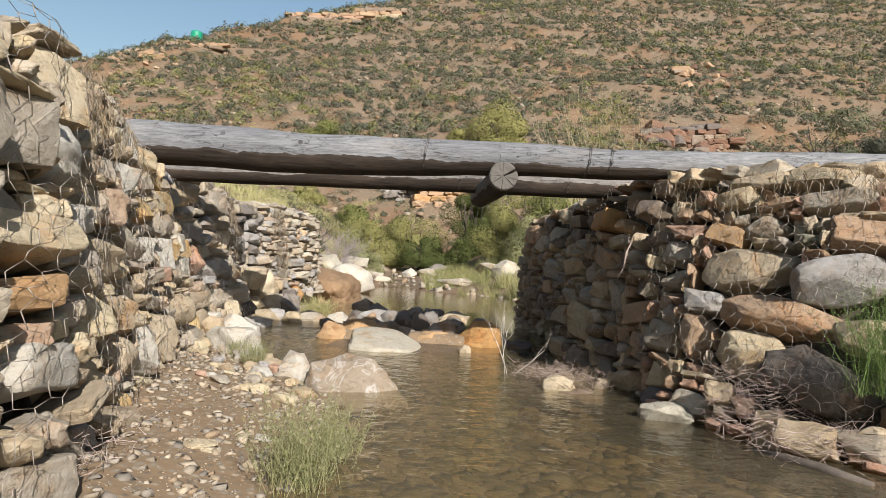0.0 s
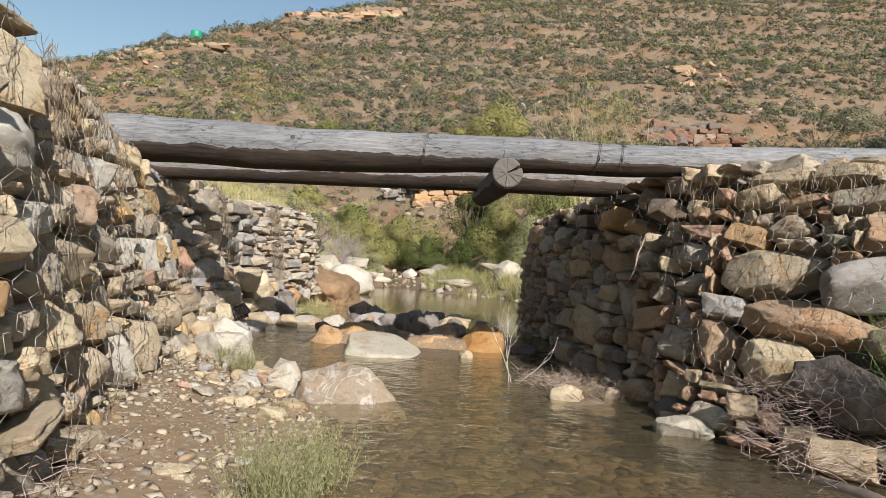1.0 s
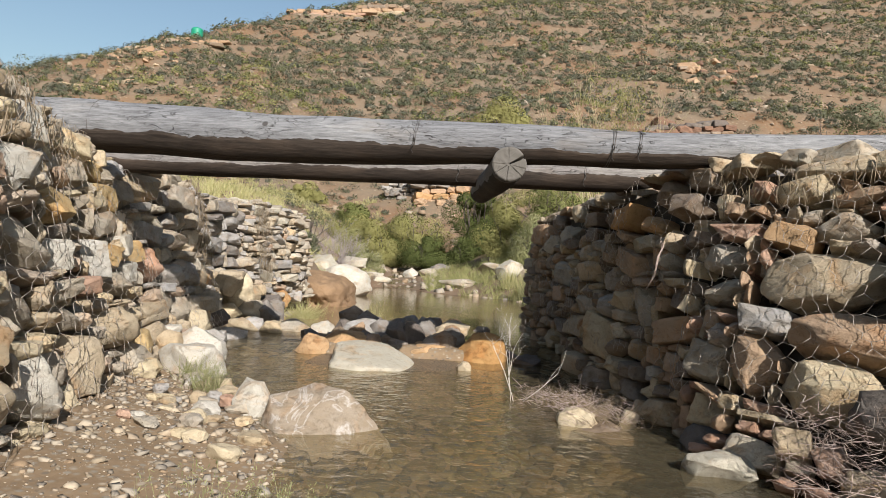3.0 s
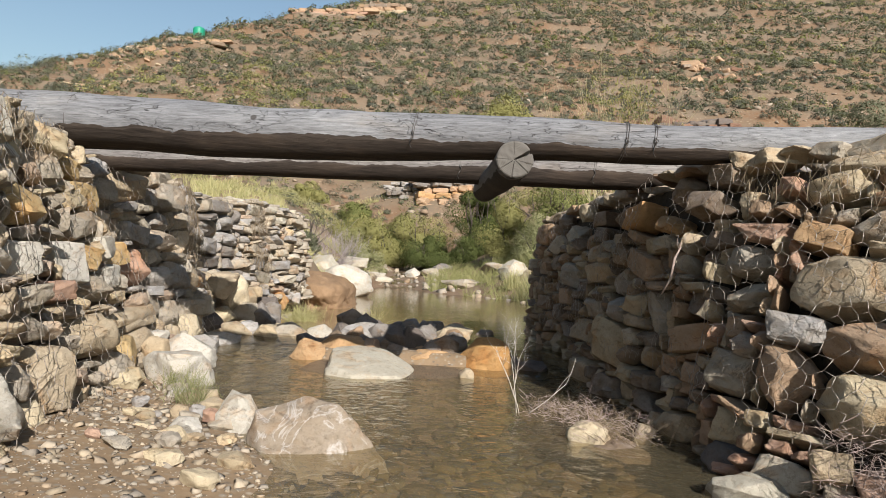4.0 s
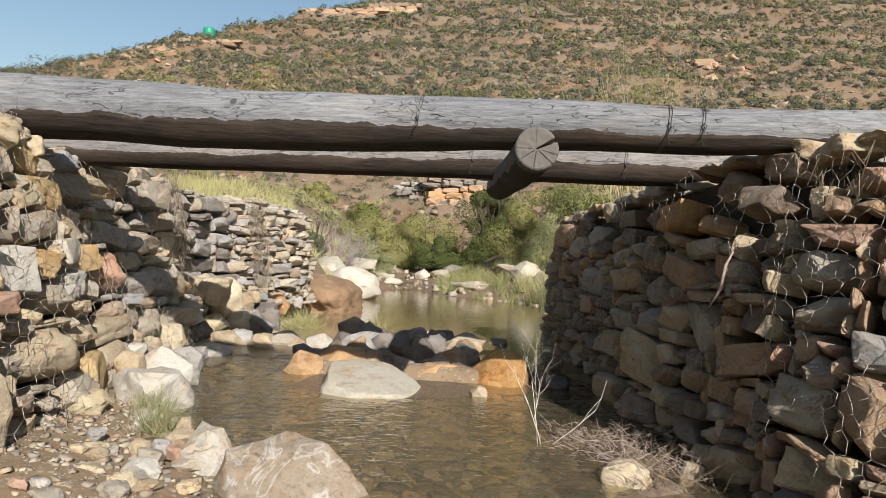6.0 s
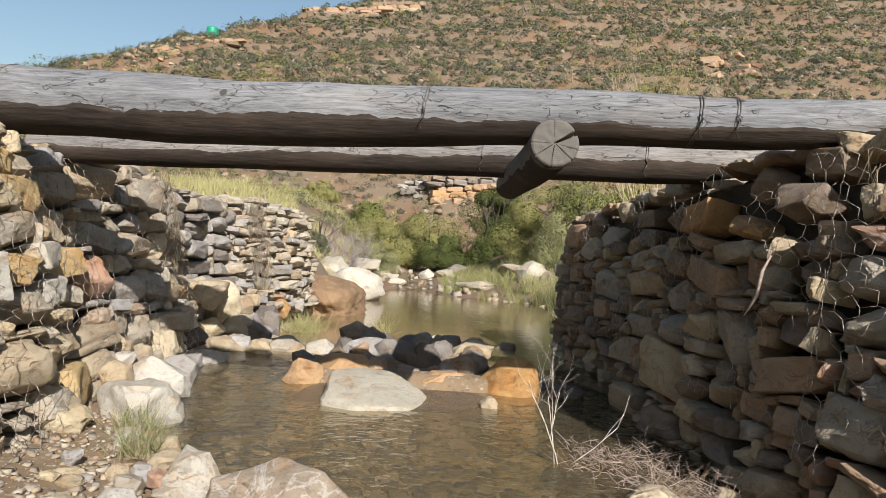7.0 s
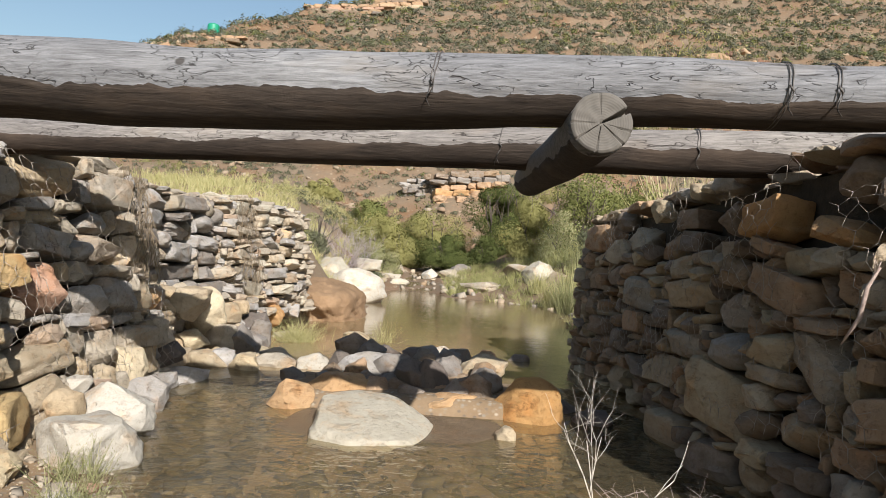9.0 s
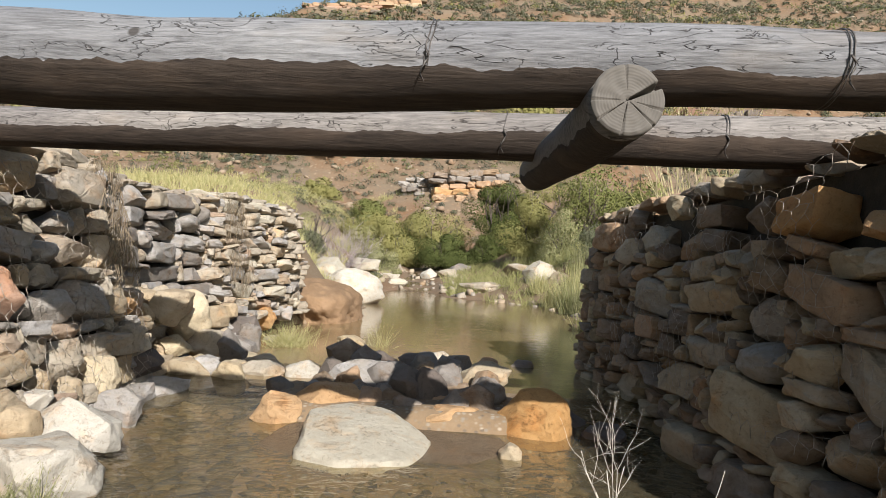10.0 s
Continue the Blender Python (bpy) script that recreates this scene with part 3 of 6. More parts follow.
def ground_height(x, y):
    x, y = np.asarray(x, float), np.asarray(y, float)
    xl, xr = np.interp(y, LEFT_Y, LEFT_X), np.interp(y, RIGHT_Y, RIGHT_X)
    # stream bed
    level = WATER_LOW + (WATER_HIGH - WATER_LOW) * smooth(6.2, 8.2, y)
    bed = level - 0.13 - 0.10 * smooth(-0.3, 0.9, x) + 0.035 * wobble(x, y, 2.2) + 0.015 * wobble(x, y, 7.0, 1.0)
    weir = smooth(6.75, 7.15, y) * (1 - smooth(7.8, 8.5, y)) * smooth(-1.5, -1.25, x) * (1 - smooth(0.45, 0.75, x))
    bed = bed * (1 - weir) + (0.075 + 0.02 * wobble(x, y, 6.0)) * weir
    sill = smooth(5.7, 6.2, y) * (1 - smooth(7.3, 8.3, y)) * smooth(-1.5, -1.0, x) * (1 - smooth(-0.05, 0.35, x))
    bed = bed * (1 - sill) + (-0.07 + 0.01 * wobble(x, y, 5.0)) * sill * (1 - weir) + bed * weir * sill
    # gravel bank by the wall
    edge = np.interp(y, [-3, 1.5, 2.4, 3.2, 4.0, 4.5, 4.8, 5.3, 5.9, 6.7, 7.4], [-0.3, -0.4, -0.45, -0.5, -0.62, -0.95, -1.22, -1.42, -1.7, -1.9, -2.15])
    bank = WATER_LOW + 0.10 * smooth(-0.1, 1.0, edge - x) + 0.012 * wobble(x, y, 6.0, 2.0)
    k = smooth(-0.16, 0.02, edge - x) * (1 - smooth(7.0, 7.6, y))
    z = bed * (1 - k) + np.maximum(bank, bed) * k
    # foot of the far banks
    far = smooth(11.0, 13.5, y)
    dl, dr = xl - x, x - xr
    z = z + far * (0.16 * smooth(-0.5, 0.1, dl) + 0.16 * smooth(-0.5, 0.1, dr))
    # terraces behind the walls
    tl = 1.5 + 1.15 * smooth(11.5, 20, y) + 0.045 * np.clip(y - 16, 0, 60) + 0.05 * wobble(x, y, 1.0, 3.0)
    tr = 1.42 + 0.035 * np.clip(y - 12, 0, 60) + 0.05 * wobble(x, y, 1.0, 4.0)
    wl = 0.45 + 1.5 * far + 5.0 * smooth(15, 24, y)
    wr = 0.45 + 3.6 * far + 2.0 * smooth(17, 26, y)
    start = 0.3 * (1 - far)
    lift_l = smooth(start, start + wl, dl)
    lift_r = smooth(start, start + wr, dr)
    z = z * (1 - lift_l) + np.maximum(tl, z) * lift_l
    z = z * (1 - lift_r) + np.maximum(tr, z) * lift_r
    z = z + 0.07 * np.clip(y - 23.5, 0, 12)
    # the hillside
    ridge = np.clip(48.2 + 0.9 * (x + 18.5), 6, 130) + 1.2 * wobble(x, y, 0.12, 5.0)
    slope = 0.6 * y - 21.0 + 1.3 * wobble(x, y, 0.11, 1.0) + 0.5 * wobble(x, y, 0.45, 2.0)
    hill = -np.logaddexp(-slope / 1.5, -ridge / 1.5) * 1.5
    # ledges of bedrock
    hill = hill + smooth(3, 8, hill) * 0.35 * np.clip(np.sin(hill * 1.15 + 0.6 * wobble(x, y, 0.2, 3.0)) * 3, -1, 1) * (0.5 + 0.5 * wobble(x, y, 0.06, 4.0))
    return z + np.logaddexp(0, (hill - z - 1.0) / 1.2) * 1.2 * smooth(30, 45, y)


def lines(lo, hi, step, far, grow=1.12):
    core = list(np.arange(lo, hi + 1e-6, step))
    out, d = [], step
    p = hi
    while p < far:
        d *= grow
        p += d
        out.append(p)
    down, d, p = [], step, lo
    while p > -far:
        d *= grow
        p -= d
        down.append(p)
    return np.array(down[::-1] + core + out)


def build_ground():
    xs = lines(-3.4, 3.2, 0.05, 900, 1.035)
    near = list(np.arange(0.4, 15.0, 0.06))
    ys = [-900, -300, -100, -40, -15, -6, -2.5, -1, -0.3] + near
    d = 0.06
    while ys[-1] < 1500:
        d = min(d * 1.035, 0.7) if ys[-1] < 130 else d * 1.15
        ys.append(ys[-1] + d)
    ys = np.array(ys)
    X, Y = np.meshgrid(xs, ys)
    Z = ground_height(X, Y)
    n, m = len(xs), len(ys)
    me = bpy.data.meshes.new("ground")
    me.vertices.add(n * m)
    me.vertices.foreach_set("co", np.stack([X, Y, Z], -1).astype(np.float32).reshape(-1))
    i = (np.arange(m - 1)[:, None] * n + np.arange(n - 1)[None, :]).reshape(-1)
    idx = np.stack([i, i + 1, i + n + 1, i + n], -1).astype(np.int32)
    me.loops.add(idx.size)
    me.loops.foreach_set("vertex_index", idx.reshape(-1))
    me.polygons.add(len(idx))
    me.polygons.foreach_set("loop_start", np.arange(0, idx.size, 4, dtype=np.int32))
    me.polygons.foreach_set("use_smooth", np.ones(len(idx), dtype=bool))
    me.materials.append(EARTH)
    me.update(calc_edges=True)
    thing("ground", "brown stony stream bed, banks and shrubby hillside", "ground", kind="structure", data=me)


def ground_z(x, y):
    return float(ground_height(x, y))


build_ground()


def water_sheet(name, label, x0, x1, y0, y1, z, material):
    me = mesh_from(name, [(x0, y0, z), (x1, y0, z), (x1, y1, z), (x0, y1, z)], [(0, 1, 2, 3)], material, False)
    thing(name, label, "water", kind="structure", data=me)


water_sheet("water", "shallow brown stream water over gravel", -6.0, 6.0, -40.0, 6.7, WATER_LOW, WATER)
water_sheet("water", "still muddy brown pool behind a stone weir", -3.6, 2.6, 7.9, 40.0, WATER_HIGH, POOL)
thing("water", "rippled water running through the stone weir", "water", kind="structure",
      data=mesh_from("water", [(-3.6, 6.7, WATER_LOW), (2.6, 6.7, WATER_LOW), (2.6, 7.9, WATER_HIGH), (-3.6, 7.9, WATER_HIGH)], [(0, 1, 2, 3)], WATER, False))


thing("water", "thin riffle where the stream runs into the pool", "water", kind="structure",
      data=mesh_from("water", [(-3.4, 25.3, 0.065), (-0.9, 25.3, 0.065), (-1.1, 34.0, 0.665), (-3.4, 34.0, 0.665)], [(0, 1, 2, 3)], WATER, False))


# ---- walls ----
def part_heroes(wall, rows):
    for row in rows:
        wall.hero(*row)


wall_a = Wall("gabion_wall", "sunlit gabion wall of tan and grey stones in torn wire mesh",
              [(-0.98, 1.35), (-1.12, 2.2), (-1.42, 3.0), (-1.56, 3.45)],
              [.16, .18, .2, .2], [1.40, 1.5, 1.60, 1.60], -0.05, 1, 21, 0.3, -38)
part_heroes(wall_a, [
    (-1.23, 1.96, 1.10, 0.28, 0.24, "greytan"), (-1.33, 2.35, 1.08, 0.42, 0.25, "white"), (-1.17, 1.99, 0.76, 0.46, 0.15, "cream"),
    (-1.33, 2.50, 0.87, 0.36, 0.13, "white"), (-1.15, 1.95, 0.60, 0.32, 0.11, "orange"), (-1.11, 2.00, 0.37, 0.44, 0.16, "white"),
])
wall_a.scatter(700, (0.28, 0.52), (0.16, 0.32), ("mixed", "tan", "white", "greytan", "cream", "white", "yellow"))
wall_a.fill((0.12, 0.36), (0.07, 0.18), ("mixed", "mixed", "tan", "greytan", "cream"), 290)
wall_a.core()
wall_a.crown((0.12, 0.2), 0.2, 2, ("mixed", "tan", "brown"), -0.03, 1.3)
wall_a.net([(0.2, 2.2, 0.05, 1.6)], pull=1.8)

wall_a2 = Wall("gabion_wall", "sunlit gabion wall of tan stones with dry debris in its mesh",
               [(-1.55, 3.4), (-1.62, 3.7), (-1.86, 4.7), (-2.04, 5.6), (-2.3, 5.72)],
               [.2, .2, .33, .33, .33], [1.62, 1.6, 1.57, 1.57, 1.5], -0.05, 1, 27, 0.3, -36)
part_heroes(wall_a2, [
    (-2.11, 5.16, 0.78, 0.42, 0.18, "yellow"), (-2.06, 5.22, 0.60, 0.46, 0.20, "greytan"), (-2.04, 4.84, 0.76, 0.26, 0.25, "white"),
    (-2.19, 5.22, 0.98, 0.48, 0.17, "greytan"), (-2.31, 5.23, 1.33, 0.26, 0.14, "yellow"), (-1.91, 4.89, 0.33, 0.60, 0.26, "tan"),
    (-1.92, 4.52, 0.61, 0.30, 0.13, "red"), (-1.74, 4.30, 0.20, 0.36, 0.35, "tan"),
])
wall_a2.scatter(600, (0.26, 0.48), (0.15, 0.3), ("mixed", "tan", "white", "greytan", "cream", "white", "yellow"))
wall_a2.fill((0.12, 0.34), (0.06, 0.18), ("mixed", "mixed", "tan", "greytan", "cream"), 290)
wall_a2.core()
wall_a2.crown((0.14, 0.3), 0.2, 2, ("mixed", "tan", "greytan"))
wall_a2.net([(0.0, 2.3, 0.0, 1.62)], radius=0.0015, tear=0.05, pull=1.8)

wall_b = Wall("gabion_wall", "gabion wall of stacked stones under the log bridge",
              [(-2.18, 5.62), (-2.2, 6.4), (-2.18, 7.4), (-2.36, 7.62), (-2.85, 7.7)],
              [.33, .33, .25, .25, .3], [1.5, 1.55, 1.55, 1.5, 1.5], -0.05, 1, 22, 0.3, -18)
part_heroes(wall_b, [
    (-2.33, 5.89, 0.80, 0.30, 0.20, "yellow"), (-2.33, 6.21, 0.72, 0.32, 0.30, "red"), (-2.19, 6.00, 0.34, 0.5, 0.17, "tan"),
    (-2.13, 5.93, 0.16, 0.5, 0.17, "tan"), (-2.40, 6.35, 0.96, 0.4, 0.16, "grey"),
])
wall_b.scatter(300, (0.3, 0.56), (0.18, 0.32), ("mixed", "greytan", "tan", "grey"))
wall_b.fill((0.22, 0.5), (0.12, 0.26), ("mixed", "greytan", "grey"), 160)
wall_b.core(0.22, 0.5)
wall_b.crown((0.2, 0.45), 0.3, 2, ("greytan", "mixed", "grey"))
wall_b.net([(0.05, 1.9, 0.1, 1.5)], radius=0.0015)

wall_c = Wall("gabion_wall", "recessed gabion wall of grey stones, darkened in place of a shadow",
              [(-2.60, 7.4), (-2.70, 8.0), (-2.70, 8.9), (-2.6, 9.6)], [.05, .05, .05, .12], [1.52, 1.55, 1.55, 1.55], -0.05, 1, 23, 0.3, 4)
# dark grey among the tones replaces a shadow band that nothing here casts
wall_c.scatter(260, (0.4, 0.72), (0.15, 0.24), ("greydark", "greytan", "grey"))
wall_c.fill((0.3, 0.62), (0.12, 0.24), ("greydark", "greytan", "grey"), 200)
wall_c.core()
wall_c.crown((0.2, 0.45), 0.3, 2, ("greytan", "mixed"))

wall_d = Wall("gabion_wall", "neatly stacked gabion end wall of flat grey stones",
              [(-2.9, 9.35), (-2.5, 9.5), (-2.38, 10.5), (-2.22, 12.0), (-2.8, 12.15)],
              [.17, .17, .17, .12, .12], [1.55, 1.58, 1.66, 1.6, 1.58], 0.25, 1, 24, 0.3, -20)
wall_d.scatter(300, (0.26, 0.5), (0.1, 0.19), ("grey", "pale", "greytan", "mixed"))
wall_d.fill((0.14, 0.38), (0.06, 0.14), ("mixed", "greytan", "grey", "greytan"), 330)
wall_d.core(0.22, 0.5)
wall_d.crown((0.2, 0.45), 0.3, 2, ("grey", "pale", "greytan"))

foot_wall = Wall("stone_footing", "low footing of large rounded stones along the water",
                 [(-2.22, 7.25), (-2.4, 8.3), (-2.4, 9.2), (-2.3, 9.9)], [.3, .3, .3, .3], [0.75, 0.7, 0.6, 0.45], -0.05, 1, 25)
part_heroes(foot_wall, [(-2.38, 8.1, 0.55, 0.4, 0.26, "tan", "round"), (-2.4, 7.5, 0.6, 0.3, 0.2, "orange")])
foot_wall.fill((0.2, 0.5), (0.12, 0.26), ("mixed", "greytan", "tan", "grey"), 80)
foot_wall.core(0.2, 0.4)

wall_r = Wall("gabion_wall", "gabion abutment of large tan and grey boulders in wire mesh",
              [(3.4, 2.2), (2.9, 2.6), (2.3, 3.05), (1.93, 3.4), (1.70, 3.85), (1.55, 4.2), (1.48, 4.7)],
              [.5, .5, .5, .5, .45, .35, .15], [1.35, 1.4, 1.42, 1.42, 1.46, 1.5, 1.52], -0.06, -1, 31, 0.5, 26)
part_heroes(wall_r, [
    (1.80, 4.00, 0.84, 0.62, 0.28, "tan", "round"), (1.83, 3.69, 0.58, 0.72, 0.24, "brown", "round"), (1.69, 3.76, 0.36, 0.44, 0.28, "cream", "round"),
    (1.55, 4.13, 0.42, 0.28, 0.32, "brown"), (2.08, 3.47, 0.80, 0.56, 0.26, "grey", "round"), (1.89, 3.33, 0.28, 0.60, 0.32, "dark", "loose"),
    (1.96, 4.19, 1.40, 0.40, 0.12, "tan"), (2.17, 3.86, 1.36, 0.40, 0.12, "tan"),
])
part_heroes(wall_r, [
    (2.18, 3.70, 1.22, 0.38, 0.12, "greytan"), (2.19, 3.52, 1.03, 0.35, 0.19, "brown"), (2.02, 3.72, 1.02, 0.2, 0.11, "olive"),
    (1.99, 4.01, 1.25, 0.25, 0.09, "brown"), (1.91, 4.02, 1.10, 0.30, 0.15, "greytan"), (1.75, 4.22, 1.06, 0.25, 0.12, "orange"),
    (1.83, 4.26, 1.30, 0.3, 0.14, "tan"), (1.61, 4.18, 0.64, 0.26, 0.16, "grey"), (1.49, 4.49, 0.38, 0.30, 0.22, "greytan"),
    (1.55, 4.60, 0.95, 0.36, 0.18, "greytan"), (1.55, 4.55, 0.76, 0.36, 0.16, "greytan"),
])
wall_r.scatter(500, (0.28, 0.55), (0.16, 0.28), ("mixed", "tan", "brown", "red", "cream", "tan", "greytan"))
wall_r.fill((0.12, 0.34), (0.07, 0.18), ("mixed", "tan", "brown", "red"), 220)
wall_r.core()
wall_r.crown((0.15, 0.32), 0.26, 3, ("mixed", "tan", "greytan"), 0.02)
wall_r.net([(1.2, 3.4, 0.2, 1.45)], out=0.045, radius=0.0013)

wall_s = Wall("gabion_wall", "stream side of the gabion abutment, shade deepened by darker stone colours",
              [(1.48, 4.7), (1.37, 5.35), (1.31, 6.0), (1.22, 7.4), (1.08, 8.4), (1.02, 9.2), (1.3, 9.5), (2.2, 9.7)],
              [.12, .05, .05, .05, .05, .05, .05, .05], [1.52, 1.54, 1.54, 1.52, 1.5, 1.46, 1.4, 1.4], -0.08, -1, 32, 0.5, 8)
part_heroes(wall_s, [
    (1.22, 7.58, 0.83, 0.5, 0.25, "greytan"), (1.29, 6.69, 0.88, 0.55, 0.19, "tan"), (1.36, 5.67, 0.93, 0.5, 0.17, "brown"),
    (1.28, 6.62, 0.58, 0.5, 0.16, "greytan"), (1.37, 5.40, 0.65, 0.35, 0.26, "greytan"), (1.29, 6.18, 0.33, 0.6, 0.32, "tan"),
    (1.31, 6.11, 0.60, 0.4, 0.19, "grey"), (1.40, 5.35, 1.18, 0.3, 0.12, "orange"), (1.36, 5.88, 1.26, 0.3, 0.20, "orange"), (1.46, 4.95, 0.52, 0.4, 0.18, "brown"),
])
# mostly umber: part of this side's shade is put into the stone colours
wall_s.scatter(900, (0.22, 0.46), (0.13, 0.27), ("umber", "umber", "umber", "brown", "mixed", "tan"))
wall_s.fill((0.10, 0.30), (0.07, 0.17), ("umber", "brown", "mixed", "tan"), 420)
wall_s.core()
wall_s.crown((0.14, 0.30), 0.26, 2, ("mixed", "tan", "umber", "brown"), 0.02)
wall_s.net([(0.0, 3.6, 0.3, 1.5)], out=0.035, tear=0.42)


# ---- log bridge ----
def log_mesh(name, axis, radii, seed, wave=0.012, steps=360, sides=84, material=None, bark_shade=-0.3):
    """A pole: bent axis, uneven girth, shallow knots and checks, the upper side stripped, flakes of bark left below
    with the underside's shade in their colour. Points are about the axis' first point.
    """
    rng = random.Random(seed)
    shift = Vector((rng.uniform(0, 50), rng.uniform(0, 50), rng.uniform(0, 50)))
    pts = [Vector(p) for p in axis]
    n = len(pts) - 1

    def spline(t):
        k = min(int(t * n), n - 1)
        f = t * n - k
        p0, p1, p2, p3 = pts[max(k - 1, 0)], pts[k], pts[k + 1], pts[min(k + 2, n)]
        r = radii[k] * (1 - f) + radii[k + 1] * f
        return 0.5 * (2 * p1 + (p2 - p0) * f + (2 * p0 - 5 * p1 + 4 * p2 - p3) * f * f + (3 * p1 - p0 - 3 * p2 + p3) * f ** 3), r
    verts, faces, under = [], [], int(sides * 0.42)
    d = (pts[-1] - pts[0]).normalized()
    a = d.cross(Vector((0, 0, 1))).normalized()
    b = a.cross(d)
    for i in range(steps + 1):
        p, r = spline(i / steps)
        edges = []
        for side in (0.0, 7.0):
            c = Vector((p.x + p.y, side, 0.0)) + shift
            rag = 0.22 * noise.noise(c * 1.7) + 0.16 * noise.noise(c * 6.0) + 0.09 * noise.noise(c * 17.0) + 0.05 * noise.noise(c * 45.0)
            edges.append(math.asin(max(-0.95, min(0.6, bark_shade + rag))))
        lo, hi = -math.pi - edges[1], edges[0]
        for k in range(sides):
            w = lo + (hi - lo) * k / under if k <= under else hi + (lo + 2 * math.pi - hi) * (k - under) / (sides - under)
            o = a * math.cos(w) + b * math.sin(w)
            q = p * 1.6 + o * 0.5 + shift
            g = 1 + noise.noise(q) * 0.05 + noise.noise(q * 3.0) * wave * 2 + noise.noise(Vector((p.x * 2.2, 0.3, w * 0.25)) + shift) * 0.05
            verts.append(p + o * (r * g + (0.006 if 0 < k < under else 0.0)))
    for i in range(steps):
        for k in range(sides):
            q = (k + 1) % sides
            faces.append((i * sides + k, (i + 1) * sides + k, (i + 1) * sides + q, i * sides + q))
    for end, p in ((0, pts[0]), (steps, pts[-1])):
        verts.append(p)
        c = len(verts) - 1
        for k in range(sides):
            q = (k + 1) % sides
            tri = (c, end * sides + k, end * sides + q)
            faces.append(tri if end == 0 else tri[::-1])
    me = mesh_from(name, verts, faces, material or WOOD)
    # dark lower faces: bark and painted underside shade in one material
    me.materials.append(SHADED_BARK)
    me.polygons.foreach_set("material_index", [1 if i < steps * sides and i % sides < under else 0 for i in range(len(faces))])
    return me


log_front = thing("log_beam", "thick grey weathered log beam of the footbridge", "log", "bridge log beams")
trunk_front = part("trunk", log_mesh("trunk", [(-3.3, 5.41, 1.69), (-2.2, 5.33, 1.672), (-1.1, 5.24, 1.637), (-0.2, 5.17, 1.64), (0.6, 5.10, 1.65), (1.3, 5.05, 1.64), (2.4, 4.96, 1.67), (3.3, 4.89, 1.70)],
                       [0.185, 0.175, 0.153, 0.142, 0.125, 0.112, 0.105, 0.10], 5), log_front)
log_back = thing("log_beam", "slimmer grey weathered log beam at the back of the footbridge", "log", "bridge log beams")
# higher dark edge here: the front log's shadow put into the bark colour
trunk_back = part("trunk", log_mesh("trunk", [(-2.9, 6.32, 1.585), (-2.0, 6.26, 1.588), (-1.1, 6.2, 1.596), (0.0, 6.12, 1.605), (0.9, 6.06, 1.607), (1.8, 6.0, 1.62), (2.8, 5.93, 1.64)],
                       [0.10, 0.102, 0.105, 0.108, 0.115, 0.115, 0.11], 6, material=WOOD_BACK, bark_shade=-0.05), log_back)
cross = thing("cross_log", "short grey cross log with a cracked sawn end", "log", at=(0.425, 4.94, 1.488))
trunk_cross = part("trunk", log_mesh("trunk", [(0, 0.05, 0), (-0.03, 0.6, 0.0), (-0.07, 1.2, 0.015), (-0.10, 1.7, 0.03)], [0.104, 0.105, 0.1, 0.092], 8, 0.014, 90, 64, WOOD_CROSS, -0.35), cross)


def sawn_end(radius, cracks):
    """The sawn end of a log, split by radial cracks: (degrees, width, depth, start)."""
    verts, faces, n, rings = [(0, 0.012, 0)], [], 144, 16
    for j in range(1, rings + 1):
        for k in range(n):
            a = 2 * math.pi * k / n
            f = j / rings
            rr = radius * f * (1 + 0.05 * noise.noise(Vector((math.cos(a), math.sin(a), 3.0)) * 1.5))
            y = -0.004 + 0.004 * noise.noise(Vector((math.cos(a) * f * 4, math.sin(a) * f * 4, 1.0)))
            for deg, width, depth, start in cracks:
                off = (a - radians(deg) + math.pi) % (2 * math.pi) - math.pi
                d = off * f
                w = width * (0.25 + 0.75 * f)
                if f > start:
                    y += depth * math.exp(-(d / w) ** 4)
            if j == rings:
                y = max(y, 0.006)
            verts.append((rr * math.cos(a), y, rr * math.sin(a)))
    for k in range(n):
        faces.append((0, 1 + k, 1 + (k + 1) % n))
    for j in range(rings - 1):
        for k in range(n):
            q = (k + 1) % n
            faces.append((1 + j * n + k, 1 + (j + 1) * n + k, 1 + (j + 1) * n + q, 1 + j * n + q))
    return mesh_from("sawn_end", verts, faces, ENDWOOD)


part("sawn_end", sawn_end(0.107, [(28, 0.085, 0.07, 0.05), (215, 0.02, 0.03, 0.1), (262, 0.022, 0.03, 0.1), (318, 0.018, 0.03, 0.1), (95, 0.014, 0.02, 0.3), (180, 0.012, 0.012, 0.2), (345, 0.012, 0.015, 0.2)]), trunk_cross, "sawn end with radial cracks", pose(0, -0.012, 0))


# ---- loose stones ----
WORDS = {"white": "white quartzite", "cream": "cream sandstone", "dark": "dark wet", "grey": "grey", "greydark": "dark grey", "orange": "orange-brown",
         "tan": "tan sandstone", "pale": "pale grey", "ochre": "rusty ochre", "red": "reddish", "brown": "brown", "greytan": "grey-brown"}


